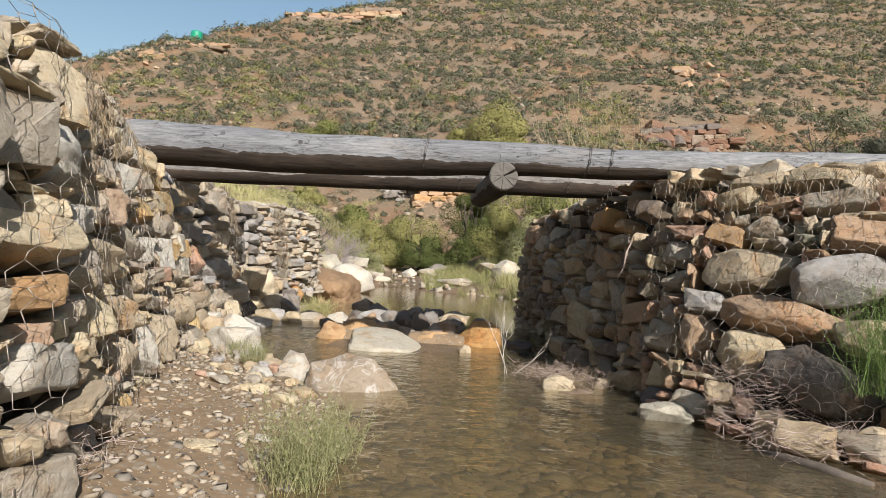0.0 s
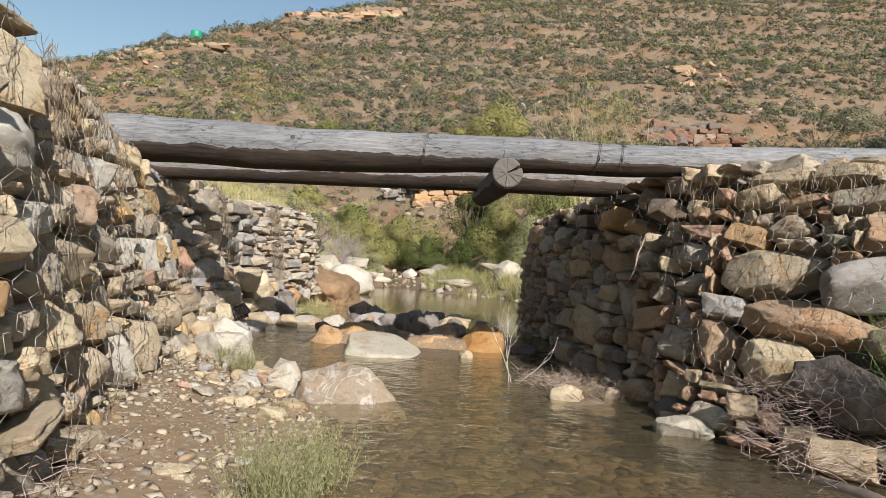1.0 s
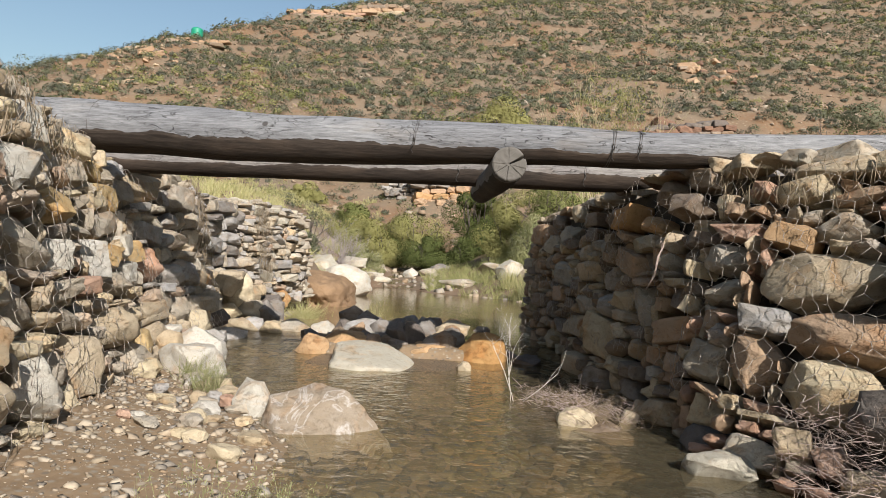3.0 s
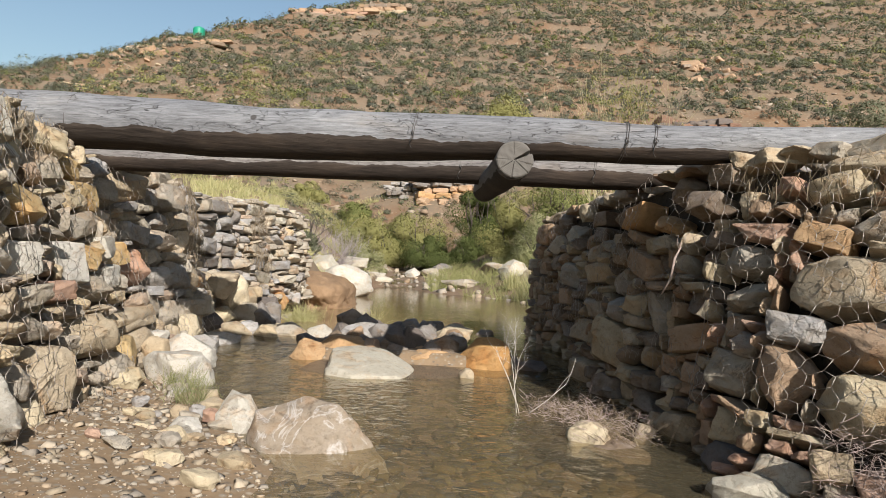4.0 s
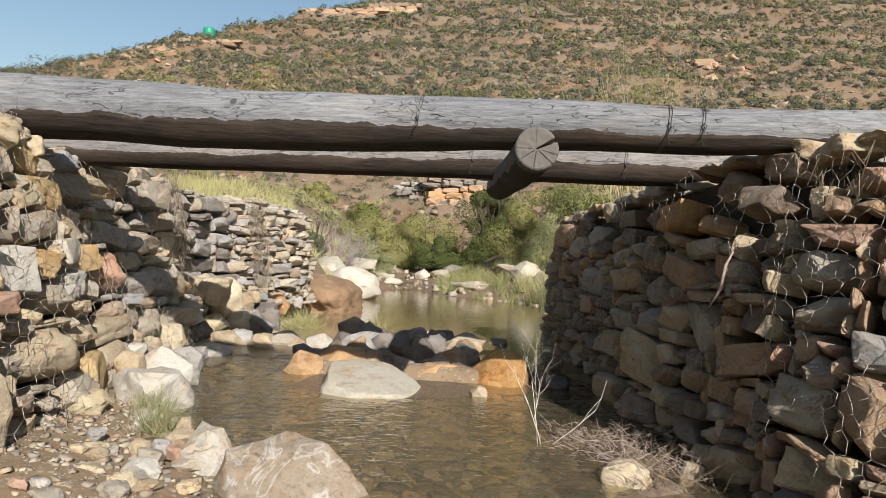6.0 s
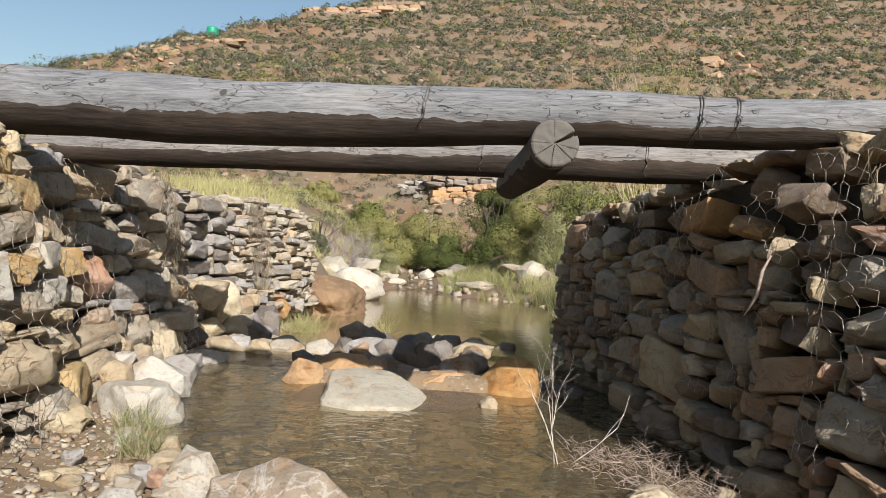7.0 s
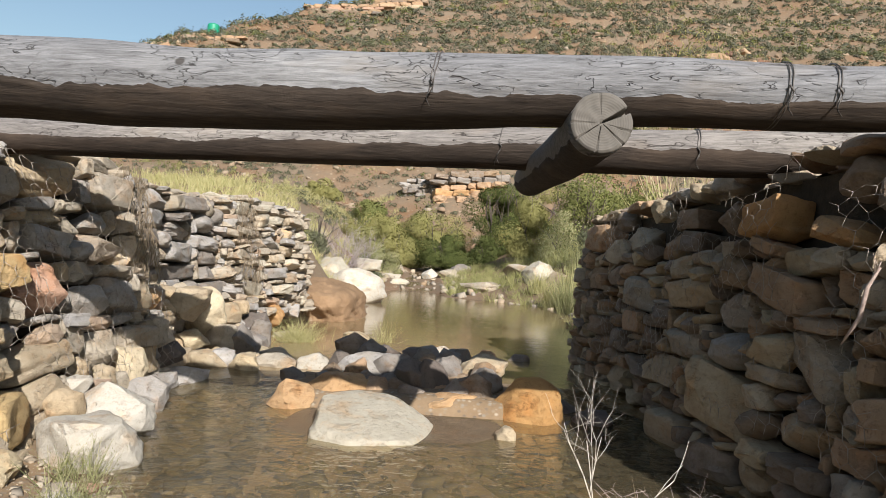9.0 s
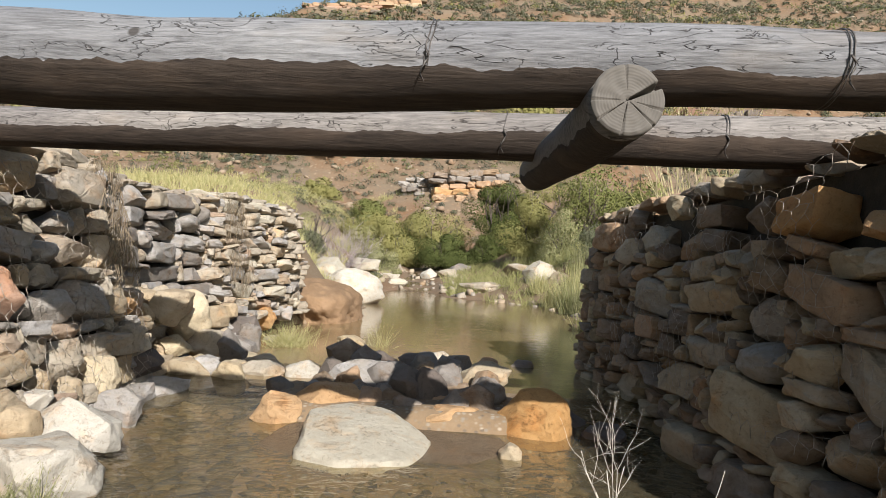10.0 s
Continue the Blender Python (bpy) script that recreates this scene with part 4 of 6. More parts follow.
def loose_stone(x, y, z, w, h, tone, place="lying on the gravel bank", shape="block", deep=None, turn=0.0, tilt=0.0, label="", name="stone", sink=0.2):
    """A stone lying on the ground or in the water, sunk a little."""
    rng = random.Random(int(1000 * x) * 31 + int(1000 * y))
    me = rng.choice(rocks_of(tone, shape))
    deep = deep or w * rng.uniform(0.65, 0.95)
    ob = new(name, me)
    ob.matrix_basis = pose(x, y, z + h * (0.5 - sink), tilt + rng.uniform(-5, 5), rng.uniform(-6, 6), turn + rng.uniform(-15, 15)) @ Matrix.Diagonal((w, deep, h, 1))
    return tagged(ob, label or WORDS.get(tone, tone) + " stone " + place, "stone", "loose stones in and beside the stream")


def stones(place, rows, shape="loose"):
    for x, y, z, w, h, tone in rows:
        loose_stone(x, y, z, w, h, tone, place, shape)


def cut_rock(name, label, points, material, seed, worn=0.05, rough=0.03):
    """A rock of its own shape: hull of a few corners, edges worn, faces roughened."""
    bm = bmesh.new()
    for p in points:
        bm.verts.new(p)
    hull = bmesh.ops.convex_hull(bm, input=bm.verts)
    bmesh.ops.delete(bm, geom=[g for g in hull["geom_interior"] if isinstance(g, bmesh.types.BMVert)], context="VERTS")
    bmesh.ops.bevel(bm, geom=list(bm.edges), offset=worn, segments=2, profile=0.6, affect="EDGES", clamp_overlap=True)
    bmesh.ops.triangulate(bm, faces=bm.faces)
    for _ in range(4):
        bmesh.ops.subdivide_edges(bm, edges=[e for e in bm.edges if e.calc_length() > 0.07], cuts=1)
        bmesh.ops.triangulate(bm, faces=bm.faces)
    shift = Vector((seed * 3.1, seed * 1.7, seed * 0.9))
    for v in bm.verts:
        p = v.co + shift
        v.co += v.co.normalized() * (noise.noise(p * 3) * rough + noise.noise(p * 9) * rough * 0.5 + noise.noise(Vector((p.x * 5, p.y * 5, p.z * 16))) * rough * 0.4)
    me = bpy.data.meshes.new(name)
    bm.to_mesh(me)
    bm.free()
    me.materials.append(material)
    me.polygons.foreach_set("use_smooth", [True] * len(me.polygons))
    me.set_sharp_from_angle(angle=radians(30))
    return me


def set_rock(name, label, me, x, y, z, w, d, h, turn=0.0, category="rock"):
    ob = new(name, me)
    ob.matrix_basis = pose(x, y, z, 0, 0, turn) @ Matrix.Diagonal((w, d, h, 1))
    return tagged(ob, label, category, "loose stones in and beside the stream")


FLAT = [(-.5, -.3, 0), (-.46, .4, 0), (.1, .5, 0), (.5, .15, 0), (.34, -.4, 0), (-.2, -.5, 0), (-.44, -.2, .6), (-.43, .25, .95), (-.15, .42, 1), (.16, .38, .92), (.46, .1, .42), (.24, -.38, .3), (-.18, -.44, .34), (-.05, .0, .74)]
HUMP = [(-.5, -.2, 0), (-.35, -.5, 0), (.25, -.48, 0), (.5, -.1, 0), (.46, .3, 0), (-.1, .5, 0), (-.5, .3, 0), (-.44, .0, .86), (-.12, .15, 1), (.12, .0, .96), (-.3, -.38, .5), (.1, -.42, .35), (.48, -.02, .25)]
set_rock("flat_rock", "large flat pale grey rock in the stream", cut_rock("flat_rock", "", FLAT, STONE["pale"], 3, 0.06, 0.02), -0.53, 6.62, -0.09, 0.78, 0.80, 0.235, 8)
set_rock("boulder", "large veined boulder at the gravel bank's edge", cut_rock("boulder", "", HUMP, STONE["boulder"], 5, 0.03, 0.035), -0.49, 4.38, -0.29, 0.76, 0.62, 0.46, 0, "boulder")
set_rock("rock", "rusty ochre angular rock in the weir", cut_rock("rock", "", [(-x, y, z) for x, y, z in HUMP], STONE["ochre"], 8, 0.06, 0.03), 0.40, 7.16, -0.08, 0.54, 0.46, 0.33, -14)
set_rock("slab_rock", "broad brown wet slab awash round the flat rock", cut_rock("slab_rock", "", [(-.5, -.2, 0), (-.44, .5, 0), (.4, .5, 0), (.5, .0, 0), (.3, -.44, 0), (-.2, -.5, 0), (-.47, -.1, .86), (-.38, .44, 1), (.36, .44, 1), (.46, .0, .9), (.26, -.38, .80), (-.2, -.44, .78)], STONE["wet"], 11, 0.05, 0.02), -0.42, 6.72, -0.17, 1.55, 1.0, 0.16, 4)
for x, y, z, w, h, tone, shape, deep, turn, tilt in [
        (-0.80, 7.92, 0.03, 0.50, 0.30, "grey", "loose", 0.34, -20, 14), (-0.70, 8.62, 0.04, 0.30, 0.24, "dark", "loose", 0.26, 30, 0), (-0.44, 8.66, 0.04, 0.30, 0.24, "dark", "loose", 0.26, -12, 6),
        (-0.62, 8.40, 0.05, 0.17, 0.15, "brown", "loose", 0.16, 10, 0), (-0.27, 9.38, 0.03, 0.21, 0.17, "white", "round", 0.18, 0, 0), (-0.26, 7.62, -0.02, 0.28, 0.36, "dark", "loose", 0.26, 24, -8),
        (-0.50, 7.46, -0.02, 0.22, 0.21, "umber", "loose", 0.20, -18, 5), (-0.53, 7.85, 0.03, 0.24, 0.20, "dark", "loose", 0.22, 8, 0), (-0.32, 7.36, -0.03, 0.19, 0.15, "greydark", "loose", 0.17, 30, 0),
        (-0.06, 7.68, -0.02, 0.23, 0.23, "umber", "loose", 0.22, 12, 0), (0.13, 7.98, 0.02, 0.40, 0.32, "tan", "loose", 0.28, 14, 8), (-0.10, 7.96, 0.08, 0.20, 0.18, "white", "loose", 0.18, 0, 0),
        (0.12, 7.72, 0.02, 0.22, 0.24, "grey", "loose", 0.2, 35, -10), (0.13, 7.62, -0.02, 0.20, 0.16, "dark", "loose", 0.2, 0, 0), (-0.89, 7.32, -0.03, 0.44, 0.27, "orange", "loose", 0.3, 12, 0)]:
    loose_stone(x, y, z, w, h, tone, "in the low weir across the stream", shape, deep, turn, tilt)
for x, y, z, w, h, tone, shape, deep, turn, tilt in [
        (-1.15, 7.02, -0.04, 0.26, 0.24, "orange", "loose", 0.24, 50, 18), (-1.30, 7.56, 0.02, 0.20, 0.16, "dark", "loose", 0.18, 0, 0), (-1.28, 8.16, 0.03, 0.28, 0.20, "white", "round", 0.22, 14, 0),
        (-0.05, 7.20, -0.03, 0.46, 0.17, "orange", "loose", 0.30, 4, 10), (0.25, 6.62, -0.07, 0.13, 0.13, "tan", "loose", 0.12, 0, 0), (0.52, 9.34, 0.03, 0.22, 0.12, "dark", "loose", 0.18, 0, 0),
        (-1.30, 10.40, 0.03, 0.38, 0.15, "tan", "loose", 0.24, -12, 0), (-1.84, 8.17, -0.06, 0.28, 0.28, "tan", "loose", 0.24, 16, 0), (-1.60, 8.18, 0.01, 0.38, 0.20, "greytan", "loose", 0.3, 0, 8),
        (-2.08, 8.12, -0.03, 0.32, 0.28, "tan", "round", 0.26, 0, 0), (-2.00, 8.52, -0.02, 0.30, 0.50, "greydark", "loose", 0.24, 20, 22), (-2.16, 9.45, -0.02, 0.26, 0.44, "greydark", "loose", 0.24, 0, 12),
        (-2.16, 8.42, 0.10, 0.34, 0.36, "greytan", "loose", 0.3, 10, 20), (-2.34, 8.40, 0.33, 0.40, 0.44, "cream", "round", 0.34, 20, 0), (-2.30, 8.02, 0.46, 0.34, 0.3, "tan", "loose", 0.3, 10, 0),
        (0.62, 7.30, -0.06, 0.30, 0.2, "dark", "loose", 0.26, 0, 0), (0.85, 7.10, -0.08, 0.30, 0.18, "dark", "loose", 0.26, 0, 0)]:
    loose_stone(x, y, z, w, h, tone, "in the low weir across the stream" if x > -1.5 else "at the foot of the gabion wall", shape, deep, turn, tilt)
heap = random.Random(23)
for row in range(5):
    for col in range(6):
        px, py = -1.02 + 0.225 * col + heap.uniform(-0.07, 0.07), 7.34 + 0.23 * row + heap.uniform(-0.07, 0.07)
        w = heap.uniform(0.17, 0.32)
        loose_stone(px, py, -0.02 + 0.03 * row, w, w * heap.uniform(0.75, 1.15), heap.choice(("greydark", "umber", "greydark", "dark", "umber", "brown")), "in the low weir across the stream", "loose", None, heap.uniform(0, 180), heap.uniform(-25, 25))
stones("at the foot of the gabion wall", [
    (-2.33, 8.17, 0.18, 0.27, 0.18, "cream"), (-2.14, 8.01, 0.02, 0.39, 0.21, "tan"), (-2.17, 8.49, 0.15, 0.38, 0.25, "grey"),
    (-1.79, 7.96, -0.04, 0.30, 0.27, "tan"), (-1.74, 8.55, -0.02, 0.38, 0.22, "tan"), (-2.31, 9.7, 0.05, 0.36, 0.41, "dark"),
    (-2.02, 8.05, 0.05, 0.24, 0.18, "grey"), (-2.09, 7.46, -0.04, 0.36, 0.22, "grey"), (-2.27, 7.47, 0.15, 0.34, 0.2, "dark"),
    (-2.20, 6.58, 0.06, 0.18, 0.26, "tan"), (-2.24, 6.91, 0.05, 0.30, 0.36, "cream"), (-2.02, 6.78, -0.05, 0.28, 0.29, "grey"),
])
stones("at the foot of the gabion wall", [
    (-1.92, 6.10, 0.02, 0.52, 0.30, "white"), (-1.74, 5.66, -0.03, 0.50, 0.28, "white"), (-1.87, 6.44, -0.05, 0.13, 0.12, "tan"),
    (-2.15, 6.23, 0.16, 0.16, 0.12, "white"), (-2.03, 5.95, 0.1, 0.2, 0.18, "tan"), (-2.45, 10.83, 0.15, 0.30, 0.30, "orange"), (-2.42, 11.41, 0.2, 0.34, 0.22, "grey"),
    (-1.96, 5.24, -0.02, 0.36, 0.18, "cream"), (-2.2, 9.2, 0.0, 0.4, 0.3, "greydark"), (-2.1, 10.3, 0.0, 0.4, 0.16, "greytan"), (-2.05, 8.9, -0.02, 0.34, 0.16, "tan"),
])
stones("lying on the gravel bank", [
    (-0.96, 4.55, -0.06, 0.24, 0.26, "white"), (-1.47, 4.57, 0.0, 0.14, 0.05, "cream"), (-1.12, 4.16, -0.02, 0.16, 0.10, "cream"), (-1.35, 4.29, -0.01, 0.14, 0.06, "cream"),
    (-1.28, 4.60, -0.01, 0.10, 0.09, "tan"), (-1.20, 4.62, -0.01, 0.10, 0.09, "grey"), (-1.11, 4.59, -0.02, 0.10, 0.09, "red"), (-1.56, 4.74, 0.0, 0.10, 0.08, "grey"),
    (-1.28, 4.05, 0.0, 0.08, 0.05, "tan"), (-0.91, 2.67, -0.02, 0.18, 0.06, "cream"), (-0.98, 2.44, -0.02, 0.08, 0.04, "white"), (-1.07, 3.85, -0.02, 0.12, 0.08, "cream"),
    (-0.80, 3.62, -0.02, 0.16, 0.08, "cream"), (-1.40, 4.47, 0.0, 0.11, 0.06, "tan"), (-0.64, 2.49, -0.03, 0.07, 0.05, "tan"),
])
stones("lying on the gravel bank", [
    (-1.16, 3.29, 0.0, 0.07, 0.05, "grey"), (-1.19, 3.56, 0.0, 0.10, 0.04, "cream"), (-1.04, 3.39, -0.01, 0.08, 0.04, "cream"), (-0.84, 2.62, -0.02, 0.08, 0.04, "cream"),
    (-1.3, 5.05, -0.02, 0.14, 0.1, "tan"), (-1.5, 5.1, 0.0, 0.16, 0.1, "greytan"), (-1.2, 4.85, -0.03, 0.16, 0.1, "tan"), (-1.05, 4.75, -0.04, 0.14, 0.1, "grey"),
    (-0.75, 3.9, -0.03, 0.16, 0.08, "tan"), (-1.38, 3.9, 0.0, 0.1, 0.06, "tan"), (-0.7, 2.85, -0.02, 0.08, 0.04, "white"), (-1.15, 2.75, -0.01, 0.08, 0.05, "grey"),
])
pick = random.Random(77)
for _ in range(26):
    px, py = pick.uniform(-1.5, -0.75), pick.uniform(3.7, 5.3)
    w = pick.uniform(0.07, 0.17)
    loose_stone(px, py, ground_z(px, py), w, w * pick.uniform(0.4, 0.7), pick.choice(("cream", "tan", "grey", "greytan", "white", "red")), "lying on the gravel bank", "loose")
stones("beside the dark abutment wall", [
    (1.39, 3.95, -0.1, 0.36, 0.2, "pale"), (1.83, 3.42, -0.05, 0.36, 0.2, "tan"), (0.88, 4.76, -0.1, 0.24, 0.2, "cream"), (1.0, 4.66, -0.10, 0.36, 0.09, "umber"), (1.22, 4.9, -0.08, 0.12, 0.14, "tan"),
    (2.05, 3.1, -0.04, 0.3, 0.2, "greytan"), (1.55, 4.35, -0.08, 0.4, 0.2, "dark"),
])


def scatter_rocks(name, label, spots, material, seed, flat=0.6, kind="stuff"):
    """Many small stones as one mesh: jittered blocks at (x, y, z, size)."""
    rng = np.random.RandomState(seed)
    base = np.array([(-1, -1, -1), (1, -1, -1), (1, 1, -1), (-1, 1, -1), (-1, -1, 1), (1, -1, 1), (1, 1, 1), (-1, 1, 1)], float) * 0.5
    spots = np.asarray(spots, float)
    k = len(spots)
    v = base[None] * (1 + rng.uniform(-0.55, 0.2, (k, 8, 3)))
    v[:, 4:, :2] *= rng.uniform(0.35, 1.0, (k, 4, 1))
    v[:, :, 2] += v[:, :, 0] * rng.uniform(-0.5, 0.5, (k, 1))
    v *= np.stack([spots[:, 3], spots[:, 3] * rng.uniform(0.6, 1.0, k), spots[:, 3] * flat * rng.uniform(0.6, 1.2, k)], -1)[:, None]
    a = rng.uniform(0, 6.28, k)
    c, sn = np.cos(a)[:, None], np.sin(a)[:, None]
    x, y = v[..., 0] * c - v[..., 1] * sn, v[..., 0] * sn + v[..., 1] * c
    v = np.stack([x, y, v[..., 2] + x * rng.uniform(-0.3, 0.3, (k, 1))], -1) + spots[:, None, :3]
    quad = np.array([(0, 3, 2, 1), (4, 5, 6, 7), (0, 1, 5, 4), (1, 2, 6, 5), (2, 3, 7, 6), (3, 0, 4, 7)])
    faces = (quad[None] + 8 * np.arange(k)[:, None, None]).reshape(-1, 4).astype(np.int32)
    me = bpy.data.meshes.new(name)
    me.vertices.add(8 * k)
    me.vertices.foreach_set("co", v.astype(np.float32).reshape(-1))
    me.loops.add(faces.size)
    me.loops.foreach_set("vertex_index", faces.reshape(-1))
    me.polygons.add(len(faces))
    me.polygons.foreach_set("loop_start", np.arange(0, faces.size, 4, dtype=np.int32))
    me.materials.append(material)
    me.update(calc_edges=True)
    return thing(name, label, name.replace("_", " "), kind=kind, data=me)


def pebble_material(name, tones):
    n = Nodes(name)
    geo = n.nt.nodes.new("ShaderNodeNewGeometry")
    c = n.ramp(geo.outputs["Random Per Island"], [(i / (len(tones) - 1), t) for i, t in enumerate(tones)])
    f = n.noise(30.0, 4, 0.7)
    c = n.mix(n.math("MULTIPLY", f, 0.6), c, n.mix(1.0, c, (0.55, 0.5, 0.45), "MULTIPLY"))
    return n.surface(c, 0.85, n.bump(f, 0.5, 0.01), 0.25)


PEBBLE = pebble_material("pebbles", [(0.20, 0.165, 0.125), (0.30, 0.24, 0.165), (0.25, 0.22, 0.185), (0.44, 0.36, 0.26), (0.26, 0.18, 0.11), (0.36, 0.31, 0.24), (0.17, 0.145, 0.12)])
SCREE = pebble_material("scree", [(0.26, 0.175, 0.105), (0.30, 0.235, 0.165), (0.22, 0.135, 0.08), (0.34, 0.28, 0.21), (0.20, 0.155, 0.115)])
rs = np.random.RandomState(5)
gx, gy = rs.uniform(-2.0, -0.2, 9000), rs.uniform(1.6, 5.9, 9000)
size = 0.007 + 0.055 * rs.rand(9000) ** 6
keep = gx > np.interp(gy, LEFT_Y, LEFT_X)
spots = np.stack([gx, gy, ground_height(gx, gy) + size * 0.1, size], -1)[keep]
scatter_rocks("pebbles", "brown and grey pebbles on the gravel bank", spots, PEBBLE, 6, 0.4)
gx, gy = rs.uniform(-2.1, 2.4, 9000), rs.uniform(1.6, 8.2, 9000)
size = 0.03 + 0.17 * rs.rand(9000) ** 2.6
gz = ground_height(gx, gy)
keep = gz + size * 0.2 < WATER_LOW - 0.015
spots = np.stack([gx, gy, gz, size], -1)[keep]
scatter_rocks("bed_cobbles", "brown cobbles on the stream bed", spots, pebble_material("bed_stones", [(0.12, 0.078, 0.034), (0.15, 0.112, 0.056), (0.06, 0.042, 0.022), (0.10, 0.08, 0.046), (0.18, 0.14, 0.08), (0.05, 0.038, 0.022), (0.13, 0.09, 0.042)]), 7, 0.35)



# ---- plants ----
def leaf_quads(rng, centres, size, upright=0.0, out=None, ruffle=0.30):
    """One small leaf or twig clump at each centre, turned at random or lying roughly across the direction out."""
    k = len(centres)
    if out is not None:
        n = out + rng.normal(size=(k, 3)) * ruffle
        a = np.cross(n, rng.normal(size=(k, 3)))
        a /= np.linalg.norm(a, axis=1)[:, None] + 1e-9
        b = np.cross(n, a)
        b /= np.linalg.norm(b, axis=1)[:, None] + 1e-9
        s = size * rng.uniform(0.6, 1.4, (k, 1))
        b *= np.where(np.sum(np.cross(a, b) * out, axis=1) < 0, -1.0, 1.0)[:, None]
        a, b = a * s, b * s * 0.55
        return np.stack([centres - a, centres - b, centres + a, centres + b * 0.9], 1)
    a = rng.normal(size=(k, 3))
    a[:, 2] += upright * 2
    a /= np.linalg.norm(a, axis=1)[:, None]
    b = np.cross(a, rng.normal(size=(k, 3)))
    b /= np.linalg.norm(b, axis=1)[:, None] + 1e-9
    s = size * rng.uniform(0.6, 1.4, (k, 1))
    a, b = a * s, b * s * (0.5 if upright == 0 else 0.22)
    return np.stack([centres - a, centres + b * 0.9, centres + a, centres - b], 1)


def crown_points(rng, k, size, lumps=7):
    """Points in an uneven crown of the given size over the origin: many lumps of foliage, denser at their skins."""
    lumps = lumps * 3
    c = rng.normal(size=(lumps, 3))
    c /= np.linalg.norm(c, axis=1)[:, None]
    c *= rng.uniform(0.15, 0.82, (lumps, 1)) ** 0.6
    c[:, 2] = np.abs(c[:, 2])
    r = rng.uniform(0.22, 0.52, lumps)
    which = rng.randint(0, lumps, k)
    d = rng.normal(size=(k, 3))
    d /= np.linalg.norm(d, axis=1)[:, None]
    box = np.array([size[0] * 0.5, size[1] * 0.5, size[2] * 0.85])
    round_to = 0.45 * (size[0] + min(size[0], size[2])) * 0.5
    p = c[which] * box + d * (r[which] * round_to * rng.uniform(0.55, 1.1, k) ** 0.5)[:, None] * np.array([1.15, 1.0, 0.85])
    p[:, 2] = np.abs(p[:, 2])
    return p, d


def branch_tubes(rng, start, way, length, radius, depth, spread=0.6, sides=4):
    """A forking branch as tubes."""
    pts, p, d = [Vector(start)], Vector(start), Vector(way).normalized()
    for _ in range(4):
        d = (d + Vector((rng.uniform(-1, 1), rng.uniform(-1, 1), rng.uniform(-0.6, 1))) * 0.16).normalized()
        p = p + d * length / 4
        pts.append(p.copy())
    out = [tube_points(pts, [radius * (1 - 0.45 * i / 4) for i in range(5)], sides)]
    if depth > 0:
        for _ in range(rng.choice((2, 3))):
            nd = (d + Vector((rng.uniform(-1, 1), rng.uniform(-1, 1), rng.uniform(-0.5, 0.8))) * spread).normalized()
            at = pts[rng.choice((2, 3, 4))]
            out += branch_tubes(rng, at, nd, length * rng.uniform(0.55, 0.8), radius * 0.55, depth - 1, spread, sides)
    return out


def bush(name, label, x, y, size, tone, seed, leaves=2600, leaf=0.07, lumps=9, base=None):
    """A bush: forking stems from the ground and a crown of small leaves."""
    z = ground_z(x, y) - 0.1 if base is None else base
    ob = thing(name, label, "bush" if "tree" not in name else "tree", "streamside bushes and trees", at=(x, y, z))
    rng = random.Random(seed)
    stems = []
    for _ in range(5):
        stems += branch_tubes(rng, (rng.uniform(-0.1, 0.1) * size[0], 0, 0), (rng.uniform(-0.7, 0.7), rng.uniform(-0.7, 0.7), 1), size[2] * 0.36, size[2] * 0.012, 2)
    part("trunk", join_tubes("trunk", stems, STEM), ob, "dark brown stems")
    r = np.random.RandomState(seed)
    p, d = crown_points(r, leaves * 8 // 5, size, lumps)
    middle = p / np.array([size[0] * 0.5, size[1] * 0.5, size[2] * 0.8])
    part("crown", quads_mesh("crown", leaf_quads(r, p, leaf * 0.72, 0.0, d), GREENS[tone], d * 0.8 + middle * 0.3 + np.array([0, 0, 0.15])), ob)
    return ob


def blade_quads(rng, spots, height, lean, width):
    """Grass blades from spots (n, 3): thin tapering quads in two lengths."""
    k = len(spots)
    h = height * rng.uniform(0.5, 1.1, (k, 1))
    d = rng.normal(size=(k, 3)) * lean
    d[:, 2] = 1.0
    d /= np.linalg.norm(d, axis=1)[:, None]
    side = np.cross(d, rng.normal(size=(k, 3)))
    side /= np.linalg.norm(side, axis=1)[:, None] + 1e-9
    side *= width * rng.uniform(0.6, 1.3, (k, 1))
    return np.stack([spots - side, spots + side, spots + d * h + side * 0.25, spots + d * h - side * 0.25], 1)


def tuft(name, label, x, y, z, radius, height, count, material, seed, lean=0.45, width=0.003, category="grass", kind="", leafy=0):
    """A grass or herb tuft of many blades, with leaves along them when leafy."""
    r = np.random.RandomState(seed)
    spots = np.stack([x + r.normal(size=count) * radius * 0.45, y + r.normal(size=count) * radius * 0.45, np.full(count, z)], -1)
    quads = blade_quads(r, spots, height, lean, width)
    if leafy:
        tip, foot = quads[:, 2], quads[:, 0]
        i = r.randint(0, count, leafy)
        f = r.uniform(0.25, 1.0, (leafy, 1))
        ob = thing(name, label, category, "plants by the stream", kind, at=(x, y, z))
        quads = quads - np.array([x, y, z])
        tagged(part("herb_stalk", quads_mesh("herb_stalk", quads, material), ob), kind="stuff")
        leaves = part("foliage", quads_mesh("foliage", leaf_quads(r, foot[i] * (1 - f) + tip[i] * f + r.normal(size=(leafy, 3)) * 0.008 - np.array([x, y, z]), 0.0065, 0.5), material), ob)
        tagged(leaves, kind="stuff")
        return ob
    return thing(name, label, category, "plants by the stream", kind, data=quads_mesh(name, quads, material))


